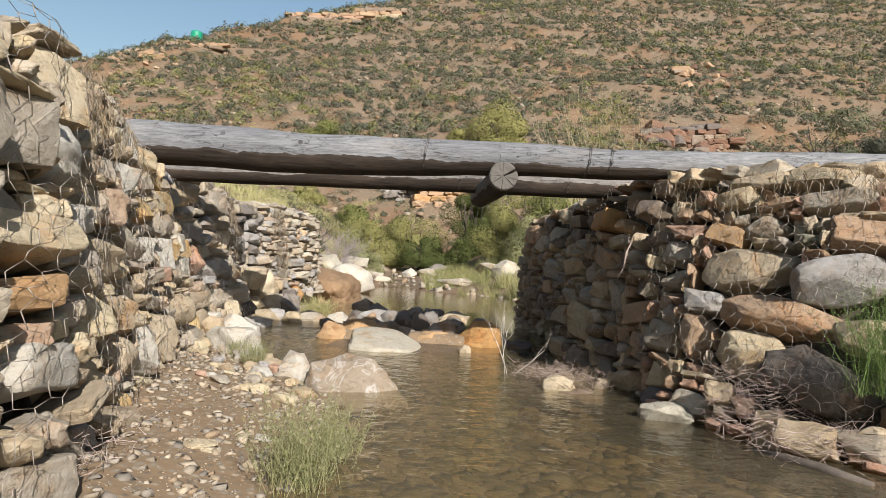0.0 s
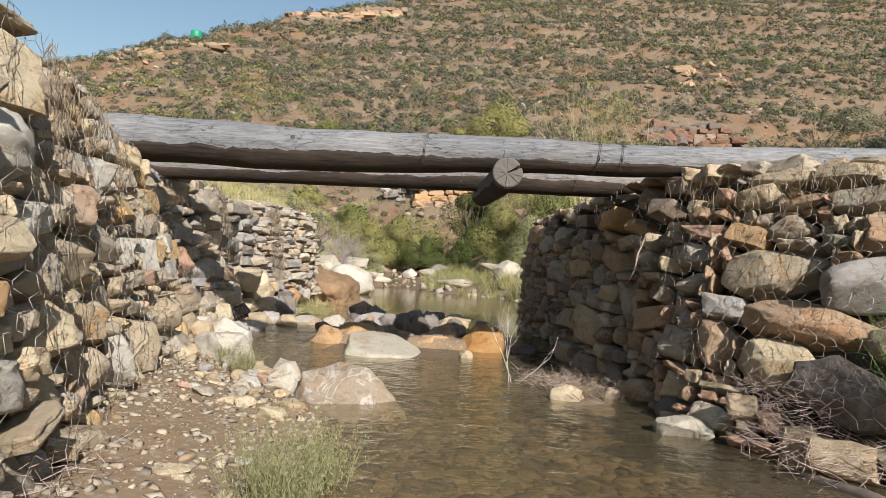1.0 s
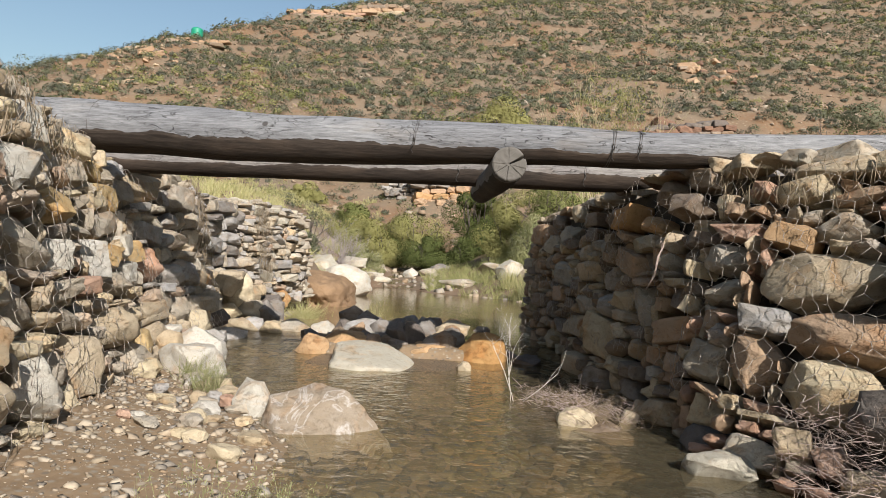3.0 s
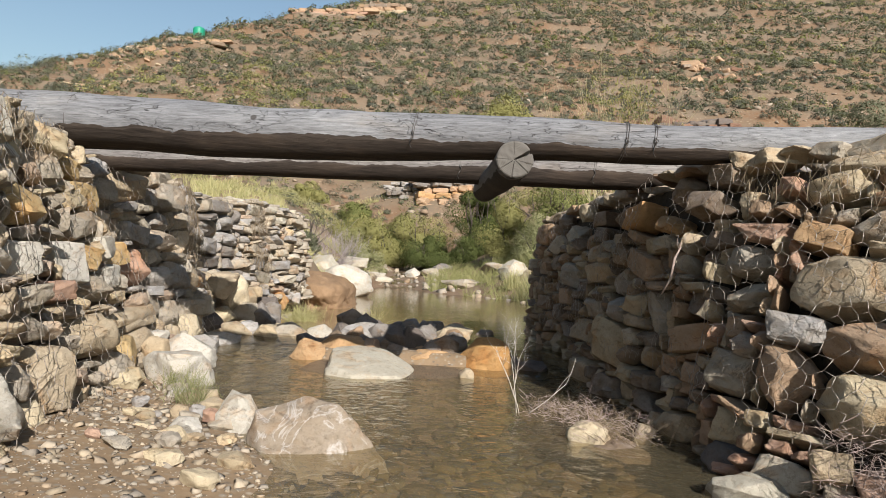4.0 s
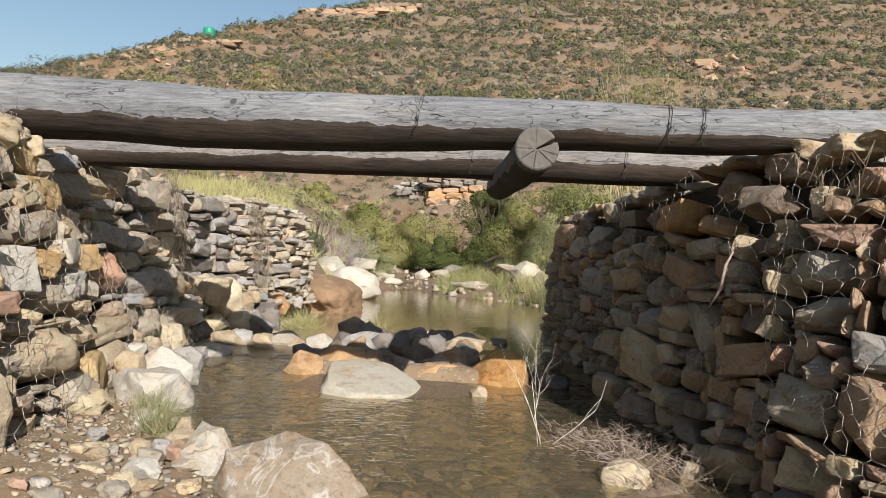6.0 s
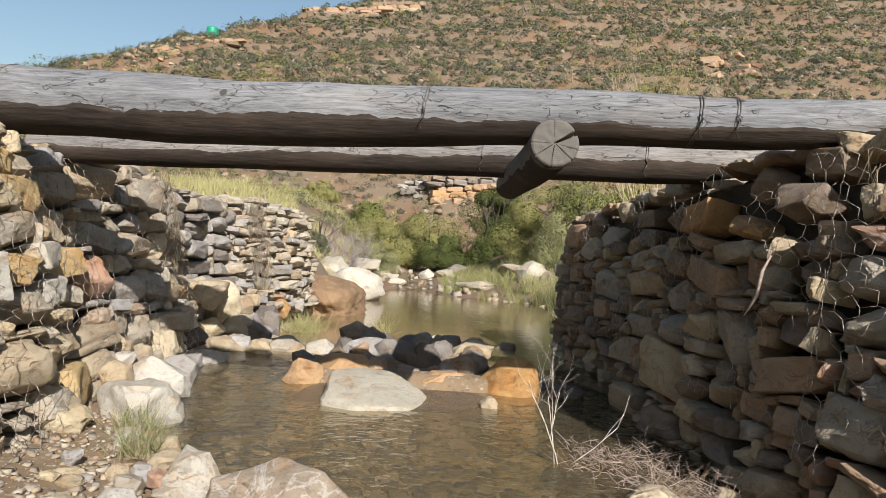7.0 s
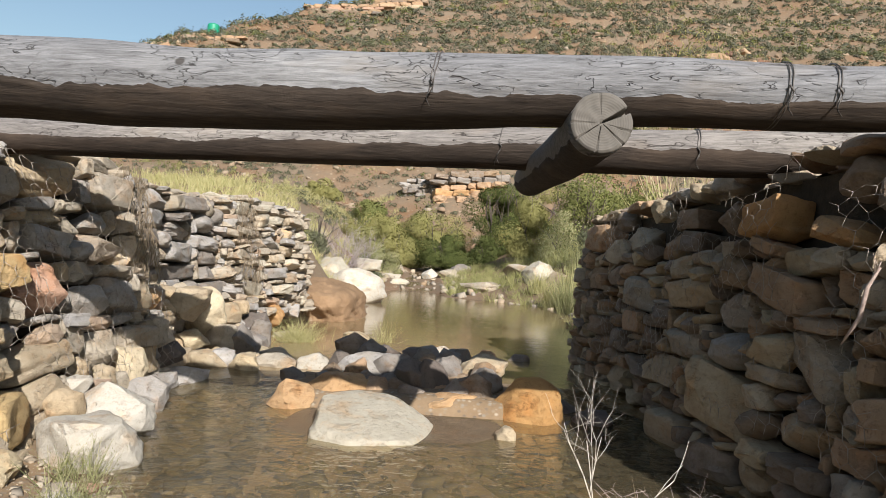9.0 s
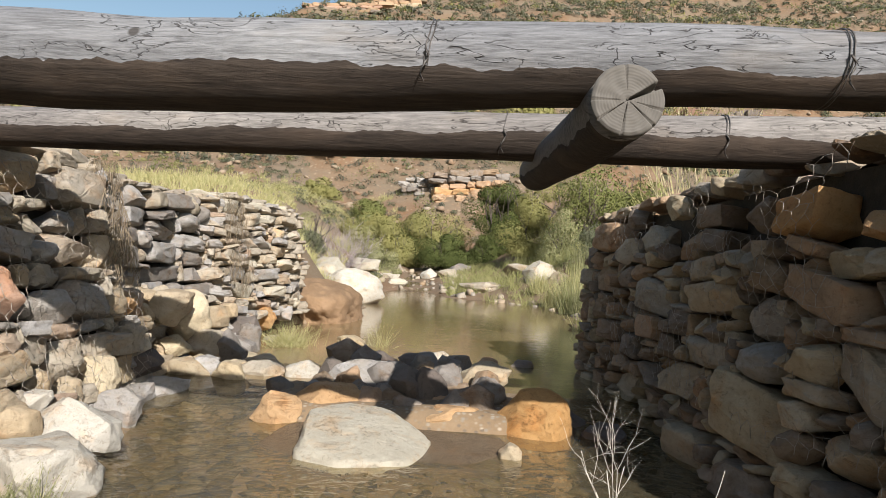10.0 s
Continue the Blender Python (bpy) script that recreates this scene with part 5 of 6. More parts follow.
def twig_pile(name, label, x0, x1, y0, y1, z0, z1, count, length, radius, seed, material):
    """Tangled drift twigs as one heap."""
    rng = random.Random(seed)
    tubes = []
    for _ in range(count):
        p = Vector((rng.uniform(x0, x1), rng.uniform(y0, y1), rng.uniform(z0, z1) ))
        d = Vector((rng.uniform(-1, 1), rng.uniform(-1, 1), rng.uniform(-0.35, 0.5))).normalized()
        ln = length * rng.uniform(0.3, 1.1)
        pts = [p]
        for _ in range(4):
            d = (d + Vector((rng.uniform(-1, 1), rng.uniform(-1, 1), rng.uniform(-1, 1))) * 0.22).normalized()
            pts.append(pts[-1] + d * ln / 4)
        r = radius * rng.uniform(0.4, 1.2)
        tubes.append(tube_points(pts, [r, r, r * 0.8, r * 0.7, r * 0.4], 4))
    return thing(name, label, "drift twigs", kind="stuff", data=join_tubes(name, tubes, material))


# plants at the stream
tuft("herb_clump", "pale green herb clump at the water's edge", -0.44, 2.38, -0.06, 0.14, 0.36, 240, GREENS["fresh"], 41, 0.26, 0.0013, "plant", leafy=6500)
tuft("herb_clump", "pale green herb clump at the water's edge", -0.36, 2.75, -0.06, 0.09, 0.24, 70, GREENS["fresh"], 42, 0.4, 0.0014, "plant", leafy=2600)
tuft("herb_clump", "small green herb beside the white stones", -1.36, 4.95, 0.0, 0.13, 0.2, 140, GREENS["fresh"], 43, 0.6, 0.0022, "plant", leafy=900)
tuft("herb_clump", "small green herb beside the white stones", -1.6, 5.35, 0.0, 0.12, 0.16, 90, GREENS["fresh"], 48, 0.6, 0.0022, "plant", leafy=700)
tuft("green_shrub", "bright green feathery shrub in front of the abutment", 2.08, 2.98, 0.30, 0.17, 0.52, 420, GREENS["bright"], 44, 0.3, 0.0012, "shrub", leafy=9000)
tuft("grass_clump", "yellow-green grass clump at the foot of the wall", -1.9, 9.9, 0.05, 0.26, 0.30, 620, STRAW, 45, 0.9, 0.0022)
tuft("water_plant", "pale feathery plant standing in the pool", -0.95, 10.2, 0.02, 0.12, 0.32, 60, STRAW, 46, 0.5, 0.002, "plant", leafy=300)
tuft("dry_grass_clump", "bleached dry grass clump on a mossy stone", 1.02, 4.78, -0.02, 0.24, 0.20, 200, DRY, 47, 1.3, 0.0017)
tuft("dry_grass_clump", "bleached dry grass clump by the shaded wall", 1.02, 5.35, -0.04, 0.2, 0.15, 120, DRY, 49, 1.4, 0.0016)
tuft("dry_grass_clump", "bleached dry grass clump by the shaded wall", 0.76, 5.4, -0.05, 0.18, 0.16, 110, DRY, 50, 1.2, 0.0018)
twig_pile("drift_twigs", "pinkish drift twigs heaped against the abutment", 1.5, 2.25, 2.95, 3.75, -0.03, 0.14, 700, 0.14, 0.0018, 51, TWIG)
twig_pile("drift_twigs", "pinkish dry twigs and seed heads on the boulders", 1.55, 1.95, 3.3, 3.85, 0.10, 0.34, 500, 0.11, 0.0014, 52, TWIG)
twig_pile("drift_twigs", "dry twigs caught at the foot of the near wall", -1.35, -1.02, 1.7, 2.5, 0.0, 0.16, 200, 0.10, 0.0016, 53, TWIG)
twig_pile("drift_twigs", "pale dry twigs tangled on mossy stones", 0.78, 1.24, 4.58, 4.95, -0.03, 0.09, 130, 0.12, 0.0016, 54, TWIG)
twig_pile("drift_twigs", "brown dry twigs at the foot of the shaded wall", 0.62, 1.15, 5.05, 5.6, -0.05, 0.05, 240, 0.13, 0.0016, 55, TWIG)
branch_rng = random.Random(61)
thing("dead_branch", "bare bleached dead branch leaning from the water", "branch", at=(0.55, 5.35, -0.06),
      data=join_tubes("dead_branch", branch_tubes(branch_rng, (0, 0, 0), (-0.1, 0.05, 1), 0.36, 0.0036, 4, 0.95) + branch_tubes(branch_rng, (0.02, 0, 0.0), (-0.4, 0, 0.9), 0.30, 0.0036, 3, 0.9) + branch_tubes(branch_rng, (0.08, 0, 0.02), (0.8, 0, 0.55), 0.3, 0.003, 1, 0.6), BLEACHED))
drift = [(1.60, 3.29, -0.05), (1.68, 3.14, -0.04), (1.76, 2.98, -0.035), (1.86, 2.79, -0.045)]
thing("driftwood", "half-sunk grey driftwood pole along the bank", "driftwood", data=join_tubes("driftwood", [tube_points(drift, [0.02, 0.026, 0.026, 0.02], 8)], STEM))


stick = [(1.415, 4.99, 1.04), (1.39, 5.02, 0.97), (1.385, 5.05, 0.86), (1.345, 5.09, 0.76)]
stick_rng = random.Random(68)
thing("dead_stick", "bleached split stick caught in the wire mesh", "stick",
      data=join_tubes("dead_stick", [tube_points(stick, [0.004, 0.008, 0.009, 0.003], 7)] + branch_tubes(stick_rng, stick[1], (0.1, -0.3, 0.6), 0.10, 0.003, 1), TWIG))


def wall_debris(wall, name, label, u0, u1, z0, z1, count, length, seed):
    """Dry flood grass hanging in the wire mesh."""
    r = np.random.RandomState(seed)
    rows = []
    for _ in range(count):
        u, z = r.uniform(u0, u1), r.uniform(z0, z1)
        p = wall.at(u, min(z, wall.height(u) + 0.03), 0.03 + 0.05 * r.rand())
        rows.append(p)
    spots = np.array([tuple(p) for p in rows])
    d = r.normal(size=(count, 3)) * 0.35
    d[:, 2] = -1
    d /= np.linalg.norm(d, axis=1)[:, None]
    side = np.cross(d, r.normal(size=(count, 3)))
    side = side / np.linalg.norm(side, axis=1)[:, None] * 0.0022
    end = spots + d * length * r.uniform(0.3, 1.2, (count, 1))
    quads = np.stack([spots - side, spots + side, end + side * 0.4, end - side * 0.4], 1)
    thing(name, label, "flood debris", kind="stuff", data=quads_mesh(name, quads, FLOOD))


wall_debris(wall_a, "flood_debris", "brown dry flood grass caught in the mesh", 1.6, 2.15, 1.25, 1.64, 150, 0.10, 71)
wall_debris(wall_a2, "flood_debris", "brown dry flood grass caught in the mesh", 0.0, 1.9, 1.36, 1.6, 200, 0.10, 72)
wall_debris(wall_b, "flood_debris", "brown dry flood grass draped over the corner", 1.55, 1.9, 0.85, 1.58, 420, 0.15, 73)
wall_debris(wall_d, "flood_debris", "grey dry flood grass caught in the mesh", 0.7, 1.2, 0.7, 1.65, 350, 0.22, 74)
wall_debris(wall_r, "flood_debris", "thin dry flood grass along the wall's top", 1.3, 3.2, 1.3, 1.5, 260, 0.16, 75)


# ---- far banks ----
def rock_heap(name, label, rows, category="rock"):
    """Large rocks standing singly: (x, y, z, w, d, h, tone, turn)."""
    for x, y, z, w, d, h, tone, turn in rows:
        rng = random.Random(int(x * 97 + y * 13))
        ob = new(name, rng.choice(rocks_of(tone, "round" if tone == "white" else "loose")))
        ob.matrix_basis = pose(x, y, z, rng.uniform(-8, 8), rng.uniform(-8, 8), turn) @ Matrix.Diagonal((w, d, h, 1))
        tagged(ob, label, category, "rocks on the far banks")


rock_heap("boulder", "large white boulder above the pool", [(-3.25, 18.0, 0.62, 0.95, 1.3, 0.9, "pale", 25), (-2.62, 17.7, 0.40, 1.35, 1.5, 0.85, "white", -25), (-3.05, 21.5, 0.9, 1.0, 0.8, 0.4, "pale", 10)])
rock_heap("boulder", "pale boulder on the grassy far bank", [(2.1, 22.3, 0.75, 1.25, 1.1, 1.0, "pale", 15), (2.45, 21.6, 0.6, 0.8, 0.7, 0.75, "tan", 40), (1.75, 24.5, 0.85, 1.5, 1.1, 0.6, "greytan", 0)])
rock_heap("boulder", "pale stone where the stream comes in", [(-1.75, 30.5, 0.55, 0.75, 0.7, 0.6, "white", 10), (0.4, 23.5, 0.3, 1.5, 1.6, 0.5, "greytan", 10), (-0.5, 32.0, 0.75, 1.0, 0.8, 0.7, "greydark", 10), (-3.2, 28.5, 0.4, 0.9, 0.8, 0.4, "pale", 0), (-2.7, 27.0, 0.3, 0.8, 0.7, 0.35, "pale", 30), (-0.9, 29.5, 0.55, 1.0, 0.9, 0.6, "greytan", 0)])
gx, gy = rs.uniform(-3.8, -0.8, 130), rs.uniform(25.6, 35, 130)
size = 0.08 + 0.32 * rs.rand(130) ** 3
scatter_rocks("inlet_stones", "pale stones in the riffle at the stream's inlet", np.stack([gx, gy, ground_height(gx, gy) + size * 0.1, size], -1), PEBBLE, 18)
gx, gy = rs.uniform(-4.2, 2.6, 260), rs.uniform(12.5, 36, 260)
side = np.where(rs.rand(260) < 0.5, np.interp(gy, LEFT_Y, LEFT_X) - np.abs(rs.normal(size=260)) * 0.5, np.interp(gy, RIGHT_Y, RIGHT_X) + np.abs(rs.normal(size=260)) * 0.5)
size = 0.08 + 0.3 * rs.rand(260) ** 2
scatter_rocks("bank_stones", "pale stones along the far banks", np.stack([side, gy, ground_height(side, gy) + size * 0.1, size], -1), PEBBLE, 8)


def mud_bank():
    """A slumped mud bank below the end of the wall."""
    bm = bmesh.new()
    bmesh.ops.create_icosphere(bm, subdivisions=5, radius=1.0)
    for v in bm.verts:
        p = v.co.copy()
        s = (abs(p.x) ** 3 + abs(p.y) ** 3 + abs(p.z) ** 3) ** (1 / 3)
        p = p / s
        p += p.normalized() * (noise.noise(p * 1.2 + Vector((4, 1, 8))) * 0.22 + noise.noise(p * 3.0) * 0.12 + noise.noise(p * 7) * 0.07 + noise.noise(p * 15) * 0.035)
        p.x -= 0.35 * (p.z + 1) * 0.5
        v.co = Vector((p.x * 0.52, p.y * 0.9, p.z * 0.44))
    me = bpy.data.meshes.new("mud_bank")
    bm.to_mesh(me)
    bm.free()
    me.materials.append(MUD)
    me.polygons.foreach_set("use_smooth", [True] * len(me.polygons))
    thing("mud_bank", "slumped brown mud bank beside the pool", "earth bank", at=(-2.18, 13.2, 0.2), data=me)


mud_bank()


def grass_field(name, label, x0, x1, y0, y1, count, height, material, seed, lean=0.5, width=0.006, test=None):
    r = np.random.RandomState(seed)
    # blades stand in clumps
    tufts = max(8, count // 45)
    cx, cy = r.uniform(x0, x1, tufts), r.uniform(y0, y1, tufts)
    i = r.randint(0, tufts, count)
    x, y = cx[i] + r.normal(size=count) * 0.12, cy[i] + r.normal(size=count) * 0.12
    if test is not None:
        ok = test(x, y)
        x, y, i = x[ok], y[ok], i[ok]
    tall = r.uniform(0.5, 1.3, tufts)[i][:, None]
    spots = np.stack([x, y, ground_height(x, y) - 0.02], -1)
    quads = blade_quads(r, spots, height * tall, lean, width)
    thing(name, label, "grass", kind="stuff", data=quads_mesh(name, quads, material))


def on_bank(x, y):
    return (x < np.interp(y, LEFT_Y, LEFT_X) - 0.15) | (x > np.interp(y, RIGHT_Y, RIGHT_X) + 0.1)


grass_field("terrace_grass", "dry yellow grass on the terrace", -12, -3.4, 11.0, 24, 26000, 0.32, STRAW, 81, 0.5, 0.008, on_bank)
grass_field("slope_grass", "pale straw grass on the lower slope", -18, -4.5, 24.0, 46, 16000, 0.5, STRAW, 87, 0.6, 0.014)
grass_field("bank_grass", "yellow-green grass on the far bank", -1.0, 4.0, 19.0, 31, 12000, 0.45, GREENS["grass"], 82, 0.6, 0.007, on_bank)
grass_field("bank_grass", "pale straw grass along the pool", -5, -1.8, 15.5, 33, 9000, 0.26, STRAW, 83, 0.6, 0.007, on_bank)
grass_field("bank_grass", "dry grass on the abutment's earth", 1.6, 6.0, 8.6, 14, 5000, 0.6, STRAW, 84, 0.5, 0.006, on_bank)


def twiggy_bush(x, y, z, seed):
    """A thin straw-coloured bush of forking twigs with few leaves."""
    ob = thing("bush", "sparse straw-coloured twiggy bush behind the abutment", "bush", "streamside bushes and trees", at=(x, y, z))
    rng, stems = random.Random(seed), []
    for _ in range(15):
        stems += branch_tubes(rng, (rng.uniform(-0.3, 0.3), rng.uniform(-0.2, 0.2), 0), (rng.uniform(-0.4, 0.4), rng.uniform(-0.4, 0.4), 1), 1.05, 0.007, 3, 0.42, 3)
    part("branchwork", join_tubes("branchwork", stems, plain_material("straw_twig", (0.42, 0.36, 0.22), (0.27, 0.22, 0.13), 10, 0.9, 0.3, 0.003)), ob)
    r = np.random.RandomState(seed)
    p = crown_points(r, 2200, (1.5, 1.0, 1.7), 8)[0] + np.array([0, 0, 0.9])
    part("foliage", quads_mesh("foliage", leaf_quads(r, p, 0.022, 0.5), GREENS["olive"]), ob, "thin olive leaves")


twiggy_bush(2.15, 9.6, 1.35, 131)

for k, (rx, ry, rh) in enumerate([(2.2, 17.6, 0.9), (2.5, 18.8, 1.1), (2.9, 20.2, 1.2), (2.1, 19.6, 0.7), (3.3, 18.4, 1.1), (1.9, 21.2, 0.6), (2.7, 16.4, 0.9)]):
    tuft("reed_clump", "tall pale feathery reeds on the far bank", rx, ry, ground_z(rx, ry) - 0.05, 0.30, rh, 420, STRAW if k % 2 else GREENS["fresh"], 300 + k, 0.28, 0.006, "reeds")

for label, x, y, size, tone, seed, leaves, leaf in [
        ("dense dark green bush overhanging the stream", -1.2, 33.2, (3.0, 2.0, 2.2), "deep", 91, 13000, 0.055),
        ("tall olive bush on the far bank", -5.0, 35.0, (3.0, 2.4, 2.7), "olive", 92, 14000, 0.06),
        ("olive bush on the far bank", -3.7, 34.5, (2.6, 2.2, 2.7), "olive", 93, 12000, 0.06),
        ("broad olive bush under the outcrop", -1.9, 38.5, (4.6, 2.8, 3.5), "olive", 94, 16000, 0.065),
        ("green bush under the outcrop", -3.6, 39.5, (3.6, 2.6, 2.9), "green", 95, 12000, 0.07),
        ("yellow-green bush on the far bank", -4.6, 31.5, (2.4, 2.0, 2.0), "lime", 96, 9000, 0.05),
        ("feathery pale bush by the stream", -3.7, 30.0, (1.8, 1.4, 1.6), "fresh", 97, 7000, 0.04),
        ("leafy olive bush on the far bank", 2.4, 28.0, (2.8, 2.4, 3.7), "olive", 98, 12000, 0.05),
        ("leafy green bush on the far bank", 3.8, 25.0, (2.8, 2.4, 3.6), "green", 99, 11000, 0.05),
        ("pale sage bush on the bank", 2.9, 24.0, (1.9, 1.6, 2.3), "fresh", 100, 7000, 0.035),
        ("pale sage bush above the grass", 3.6, 21.0, (1.8, 1.6, 1.9), "sage", 101, 6000, 0.035),
        ("sage bush below the olive bush", -3.9, 27.0, (1.3, 1.1, 1.2), "sage", 102, 6000, 0.035),
        ("pale sage bush above the white boulders", -3.9, 18.6, (0.9, 0.8, 1.2), "sage", 103, 5000, 0.024),
        ("small pale bush beside the wall's end", -4.2, 19.2, (0.8, 0.7, 2.0), "fresh", 104, 5000, 0.026),
        ("dark bush over the hollow of the bank", 0.5, 33.2, (1.8, 1.6, 1.8), "deep", 106, 8000, 0.05),
        ("green bush above the stream", 5.6, 29.0, (4.0, 3.0, 4.4), "green", 108, 9000, 0.07),
        ("olive bush on the lower slope", -9.5, 43.0, (2.6, 2.2, 1.8), "olive", 109, 8000, 0.08),
        ("green bush on the lower slope", -6.2, 42.0, (3.0, 2.4, 2.1), "green", 110, 9000, 0.08),
        ("large yellow-green bush on the lower slope", 3.6, 52.0, (6.6, 5.0, 5.9), "olive", 132, 20000, 0.10),
        ("yellow-green bush on the lower slope", 0.6, 52.5, (3.0, 2.6, 3.6), "olive", 133, 8000, 0.09),
        ("green bush on the lower slope", -10.2, 50.0, (3.8, 3.2, 4.6), "green", 134, 10000, 0.09),
        ("large olive bush on the slope", 23.8, 40.5, (5.4, 5.0, 10.6), "sage", 135, 22000, 0.10),
        ("large grey-olive bush on the slope", 27.0, 41.5, (5.0, 5.0, 11.0), "greybush", 136, 18000, 0.10)]:
    bush("bush", label, x, y, size, tone, seed, leaves, leaf)
bush("tree", "tall dark green tree beside the stream", 1.4, 34.0, (3.3, 2.8, 5.0), "deep", 137, 18000, 0.058)
bare = random.Random(65)
bare_tubes = []
for _ in range(26):
    bare_tubes += branch_tubes(bare, (bare.uniform(-0.4, 0.4), bare.uniform(-0.3, 0.3), 0), (bare.uniform(-0.8, 0.8), bare.uniform(-0.5, 0.5), 1), 0.80, 0.012, 4, 0.75, 3)
thing("bare_bush", "leafless grey thorn bush on the bank", "bush", at=(-3.62, 20.6, ground_z(-3.62, 20.6) - 0.05), data=join_tubes("bare_bush", bare_tubes, plain_material("grey_thorn_twig", (0.42, 0.35, 0.34), (0.28, 0.23, 0.225), 10, 0.9, 0.2, 0.003)))


# ---- hillside ----
def ledge(label, x, y, w, h, rows, tones, seed, lift=0.0, slant=0.05):
    """A rock ledge of cracked, stacked beds in the slope; tones from the lowest bed up."""
    rng = random.Random(seed)
    ob = thing("outcrop", label, "rock outcrop", "rock ledges on the hill")
    base = ground_z(x, y) + lift
    for r in range(rows):
        tone = tones[min(len(tones) - 1, r * len(tones) // rows)]
        short = rng.uniform(0.0, 0.22) * w
        px = x - w / 2 + short
        z = base + r * h / rows
        while px < x + w / 2 - rng.uniform(0.0, 0.15) * w:
            bw = rng.uniform(0.07, 0.22) * w
            bh = h / rows * rng.uniform(0.75, 1.3)
            py = y + r * 0.5 * h / rows + rng.uniform(-0.25, 0.25)
            m = pose(px + bw / 2, py, max(z, ground_z(px + bw / 2, py) - 0.2) + (px - x) * slant, rng.uniform(-6, 6), rng.uniform(-5, 5), rng.uniform(-20, 20))
            part("slab", rng.choice(rocks_of(tone, "block")), ob, "", m @ Matrix.Diagonal((bw * 1.06, rng.uniform(0.8, 1.4) * max(h * 0.4, 0.8), bh * 1.08, 1)))
            px += bw * rng.uniform(0.92, 1.02)


ledge("layered orange and grey rock outcrop over the stream bend", -0.7, 44.2, 5.4, 2.3, 6, ("brown", "orange", "brown", "greydark", "umber"), 111, -0.5, 0.1)
ledge("layered grey rock beds beside the outcrop", -3.6, 45.5, 3.4, 1.3, 4, ("greydark", "grey"), 119, -0.2, 0.0)
ledge("broken rock ledge along the ridge", -21.5, 100.0, 13.0, 2.0, 4, ("umber", "red", "brown"), 112, -0.3)
ledge("broken rock ledge along the ridge", -33.0, 80.0, 9.0, 0.8, 2, ("umber", "brown"), 113, -0.3)
ledge("tan rock slabs on the slope", -37.0, 66.0, 7.0, 1.0, 2, ("tan", "brown"), 114, -0.3)


ledge("layered dark red rock ledge on the slope", 20.8, 59.6, 7.6, 2.5, 5, ("redrock", "umber", "redrock", "dark"), 117, -0.4, 0.12)
ledge("tan rock ledge below the ridge", -14.0, 104.0, 9.0, 2.6, 4, ("tan", "brown", "umber"), 118, -0.4)


def broken_slope(label, x, y, w, h, count, tones, size, seed):
    """An outcrop of broken rock lying in the slope: jagged pieces, larger in its middle."""
    rng = random.Random(seed)
    ob = thing("outcrop", label, "rock outcrop", "rock ledges on the hill")
    for _ in range(count):
        a, r = rng.uniform(0, 6.28), rng.random() ** 0.6
        px, py = x + math.cos(a) * r * w / 2, y + math.sin(a) * r * h / 2
        k = rng.uniform(*size) * (1.3 - 0.6 * r)
        m = pose(px, py, ground_z(px, py) + k * 0.1, rng.uniform(-25, 25), rng.uniform(-20, 20), rng.uniform(0, 360))
        part("rock", rng.choice(rocks_of(rng.choice(tones), "block")), ob, "", m @ Matrix.Diagonal((k * rng.uniform(0.9, 1.8), k, k * rng.uniform(0.4, 0.8), 1)))


broken_slope("broken dark red rock outcrop on the slope", 20.6, 60.5, 8.5, 6.5, 34, ("redrock", "redrock", "umber", "dark"), (0.7, 1.7), 115)
broken_slope("dark split rock on the slope", 18.0, 59.5, 2.2, 3.0, 12, ("dark", "dark", "redrock"), (0.9, 1.7), 116)
broken_slope("broken red rocks on the slope", 28.0, 80.0, 14.0, 12.0, 50, ("redrock", "umber", "brown"), (0.5, 1.3), 128)
broken_slope("broken rocks along the ridge", -36.0, 76.0, 10.0, 10.0, 40, ("brown", "umber", "tan"), (0.4, 1.1), 129)


def shrubs(name, label, x, y, s, tone, leaves, leaf, seed):
    """Low rounded karoo shrubs over the slope: each a lumpy dome of small leaf clumps."""
    r = np.random.RandomState(seed)
    count = len(x)
    foot = np.stack([x, y, ground_height(x, y) - 0.06], -1)
    wide = s[:, None] * r.uniform(0.8, 1.25, (count, 2))
    tall = s * r.uniform(0.8, 1.25, count)
    spin = r.uniform(0, 6.28, count)
    d = r.normal(size=(count, leaves, 3))
    d /= np.linalg.norm(d, axis=2)[..., None]
    d[..., 2] = np.abs(d[..., 2])
    lump = 1 + 0.30 * np.sin(d[..., 0] * 5 + spin[:, None] * 9) * np.cos(d[..., 1] * 4 + spin[:, None] * 23)
    p = d * (r.uniform(0.72, 1.08, (count, leaves)) * lump)[..., None] * np.stack([wide[:, 0], wide[:, 1], tall], -1)[:, None]
    p = (p + foot[:, None]).reshape(-1, 3)
    d = d.reshape(-1, 3)
    q = leaf_quads(r, p, leaf, 0.0, d, 0.26)
    thing(name, label, "shrubs", kind="stuff", data=quads_mesh(name, q, GREENS[tone], d + r.normal(size=d.shape) * 0.28))


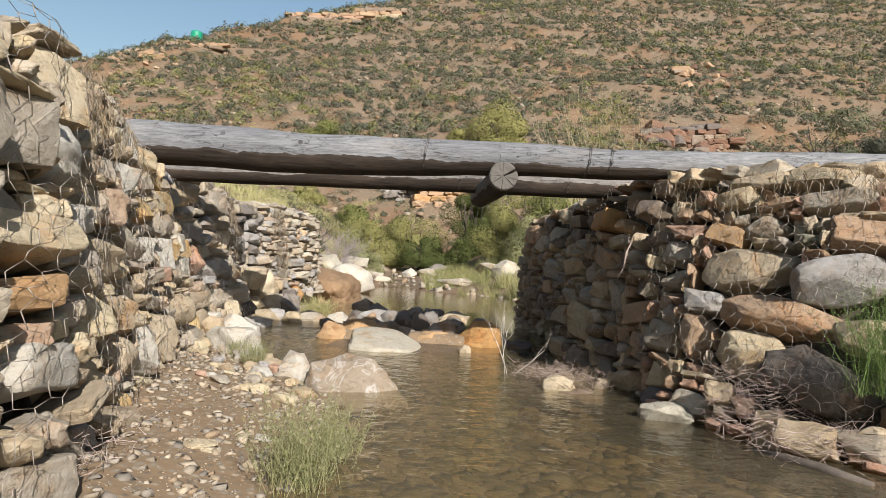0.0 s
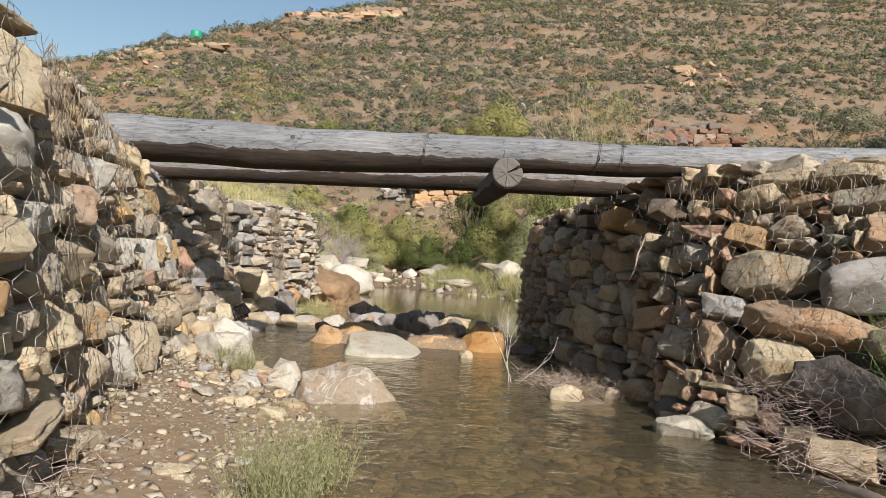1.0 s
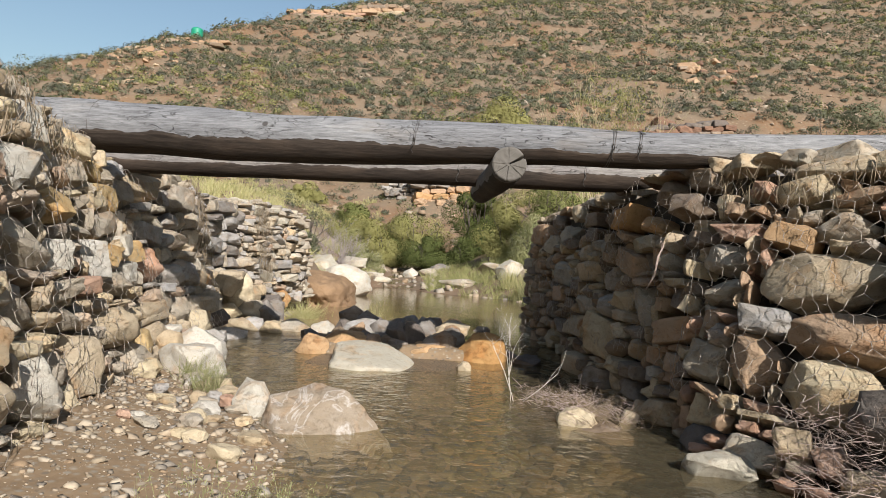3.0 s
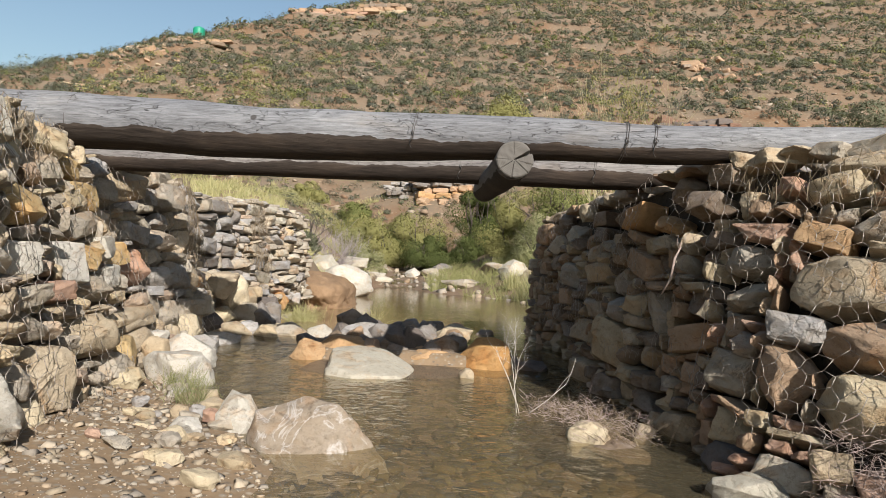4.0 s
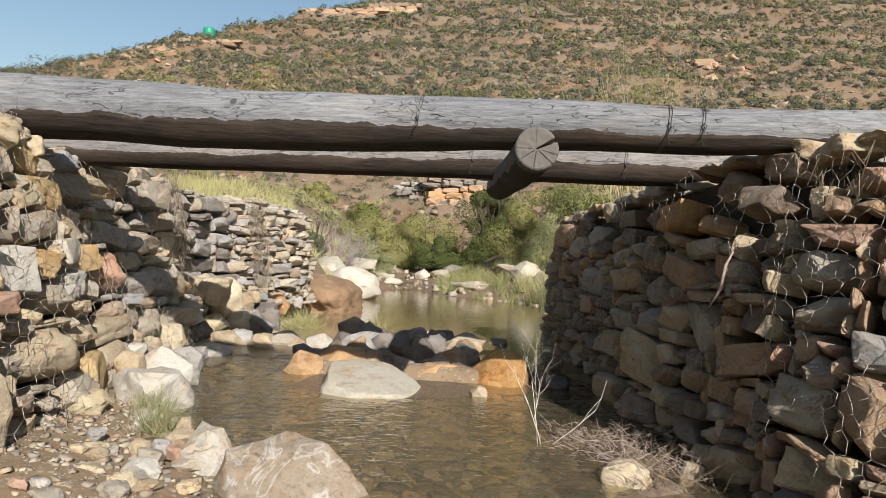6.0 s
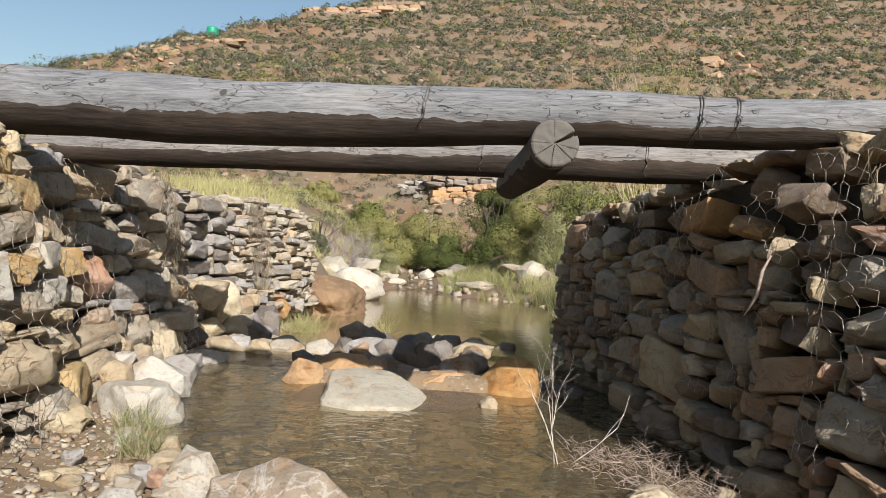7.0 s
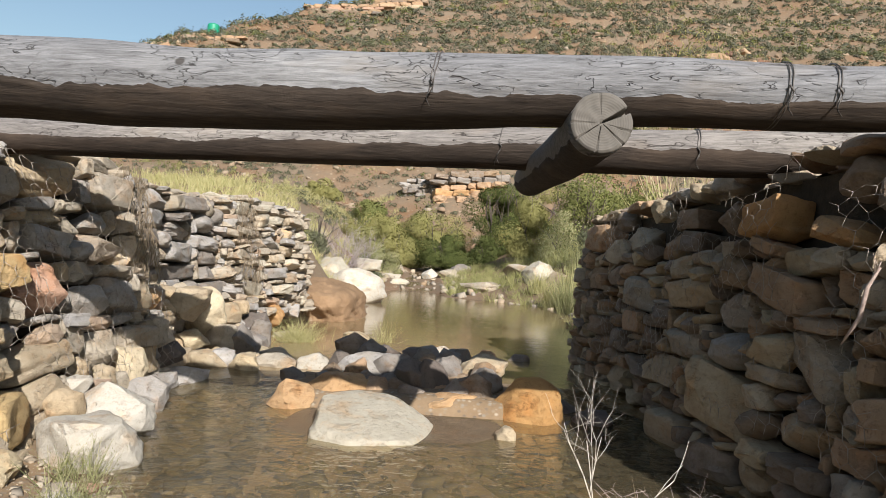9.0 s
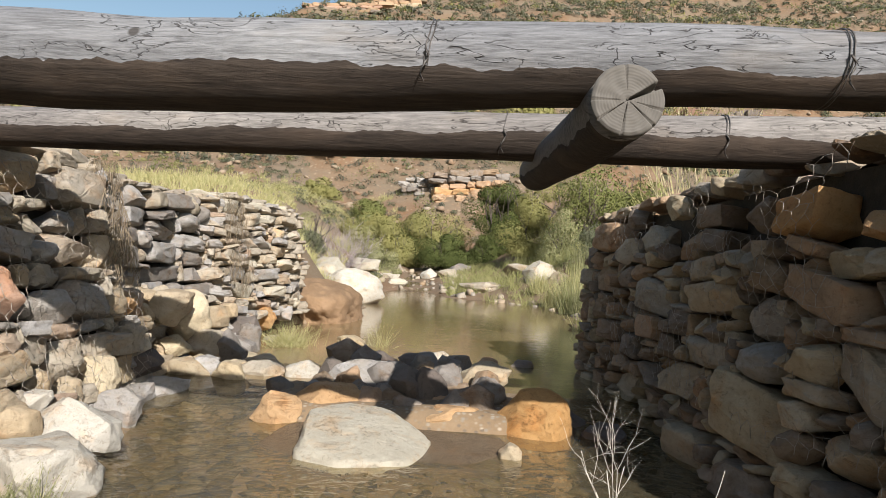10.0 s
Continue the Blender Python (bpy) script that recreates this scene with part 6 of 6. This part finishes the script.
def slope_spots(box, step, seed, cover):
    """Evenly strewn spots on the slope, thinner where the ground is bare. box: west and east edge per metre north, south and north end."""
    r = np.random.RandomState(seed)
    X, Y = np.meshgrid(np.arange(box[0] * box[3], box[1] * box[3], step), np.arange(box[2], box[3], step * 0.85))
    x, y = (X + r.uniform(-0.55, 0.55, X.shape) * step).reshape(-1), (Y + r.uniform(-0.5, 0.5, Y.shape) * step).reshape(-1)
    bare = 0.5 * wobble(x, y, 0.35, 7.0) + 0.5 * wobble(x, y, 0.9, 3.0)
    ok = (x > box[0] * y) & (x < box[1] * y) & (r.rand(len(x)) < cover - 0.55 * bare - 0.18 * smooth(0.15, 0.5, x / y))
    ok &= ((x - 20.6) / 5.0) ** 2 + ((y - 60.5) / 4.2) ** 2 > 1
    ok &= (y > 38) | (x < np.interp(y, LEFT_Y, LEFT_X) - 1.5) | (x > np.interp(y, RIGHT_Y, RIGHT_X) + 2.0)
    x, y = x[ok], y[ok]
    kind = r.rand(len(x))
    lush = 0.34 * smooth(-0.62, -0.5, x / y) * (1 - smooth(-0.3, -0.16, x / y)) * (1 - smooth(66, 78, y)) * (0.6 + 0.6 * wobble(x, y, 0.3, 2.0))
    tone = np.where(kind < lush, 3, np.where(kind < lush + 0.44, 0, np.where(kind < 0.90, 1, np.where(kind < 0.965, 2, np.where(kind < 0.985, 3, 4)))))
    return x, y, r.rand(len(x)), tone


KINDS = [("grey-green low shrubs all over the hillside", "sage", 1.0), ("grey dry shrubs on the hillside", "greybush", 0.95), ("olive bushes on the hillside", "drab", 1.1),
         ("yellow-green shrubs on the hillside", "lime", 1.15), ("dark green bushes on the hillside", "green", 1.9)]
for box, step, big, leaves, leaf, seed in [((-0.78, 0.70, 51, 88), 1.12, (0.36, 1.0), 130, 0.095, 121), ((-0.78, 0.70, 88, 146), 1.35, (0.46, 1.1), 56, 0.155, 141), ((-0.62, 0.66, 34, 51), 0.95, (0.22, 0.6), 120, 0.05, 161)]:
    sx, sy, ss, st = slope_spots(box, step, seed, 0.92)
    for k, (label, tone, grow) in enumerate(KINDS):
        pick_k = st == k
        shrubs("hill_shrubs" if box[2] > 40 else "slope_shrubs", label if box[2] > 40 else label.replace("hillside", "lower slope"), sx[pick_k], sy[pick_k], (big[0] + (big[1] - big[0]) * ss[pick_k] ** 1.8) * grow, tone, leaves, leaf, seed + k)
gy = np.sqrt(rs.uniform(34.0 ** 2, 140.0 ** 2, 16000))
gx = rs.uniform(-0.78, 0.7, 16000) * gy
size = 0.10 + 0.7 * rs.rand(16000) ** 4
scatter_rocks("scree", "orange and tan stones scattered on the hillside", np.stack([gx, gy, ground_height(gx, gy) + 0.05, size], -1), SCREE, 9, 0.55)


def water_tank(x, y):
    """A ribbed green plastic tank with a domed lid."""
    ob = thing("water_tank", "green plastic water tank on the ridge", "water tank", at=(x, y, ground_z(x, y) - 0.05))
    verts, faces, n = [], [], 32
    profile = [(0.72, 0.0)] + [(0.72 + (0.02 if k % 2 else 0.0), 0.12 * k) for k in range(1, 11)] + [(0.68, 1.32), (0.5, 1.42), (0.2, 1.48), (0.2, 1.54), (0.0, 1.55)]
    for r, z in profile:
        for k in range(n):
            a = 2 * math.pi * k / n
            verts.append((r * math.cos(a), r * math.sin(a), z))
    for i in range(len(profile) - 1):
        for k in range(n):
            q = (k + 1) % n
            faces.append((i * n + k, i * n + q, (i + 1) * n + q, (i + 1) * n + k))
    part("tank_body", mesh_from("tank_body", verts, faces, plain_material("green_plastic", (0.01, 0.20, 0.11), (0.015, 0.24, 0.14), 3, 0.45, 0.1, 0.01, 0.4)), ob)


water_tank(-33.9, 83.5)


# ---- ties of the bridge ----
def tie(log, x, y, z, radius, seed, turns=2, tail=True):
    """Wire wound round a log, its end twisted off."""
    rng = random.Random(seed)
    tubes = []
    for k in range(turns):
        pts = []
        for i in range(29):
            a = 2 * math.pi * i / 28
            pts.append((x + k * 0.012 + 0.02 * math.sin(a) + rng.uniform(-0.002, 0.002), y + math.cos(a) * radius, z + math.sin(a) * radius))
        tubes.append(tube_points(pts, [0.0022] * 29, 5))
    if tail:
        p = Vector((x, y - radius * 1.02, z + radius * 0.05))
        pts = [p + Vector((0.012 * math.sin(i * 1.3), -0.006 - 0.004 * i, -0.022 * i)) for i in range(6)]
        tubes.append(tube_points(pts, [0.004, 0.004, 0.004, 0.003, 0.003, 0.002], 5))
    part("wire_tie", join_tubes("wire_tie", tubes, TIE), log, "dark twisted wire tie")


tie(trunk_front, -0.18, 5.168, 1.641, 0.146, 1)
tie(trunk_front, 1.06, 5.067, 1.642, 0.122, 2)
tie(trunk_front, 1.22, 5.056, 1.641, 0.119, 3)
tie(trunk_front, -2.35, 5.34, 1.674, 0.180, 4, 1, False)
tie(trunk_back, 0.11, 6.113, 1.605, 0.113, 5, 1)
tie(trunk_back, 1.08, 6.05, 1.609, 0.119, 6)
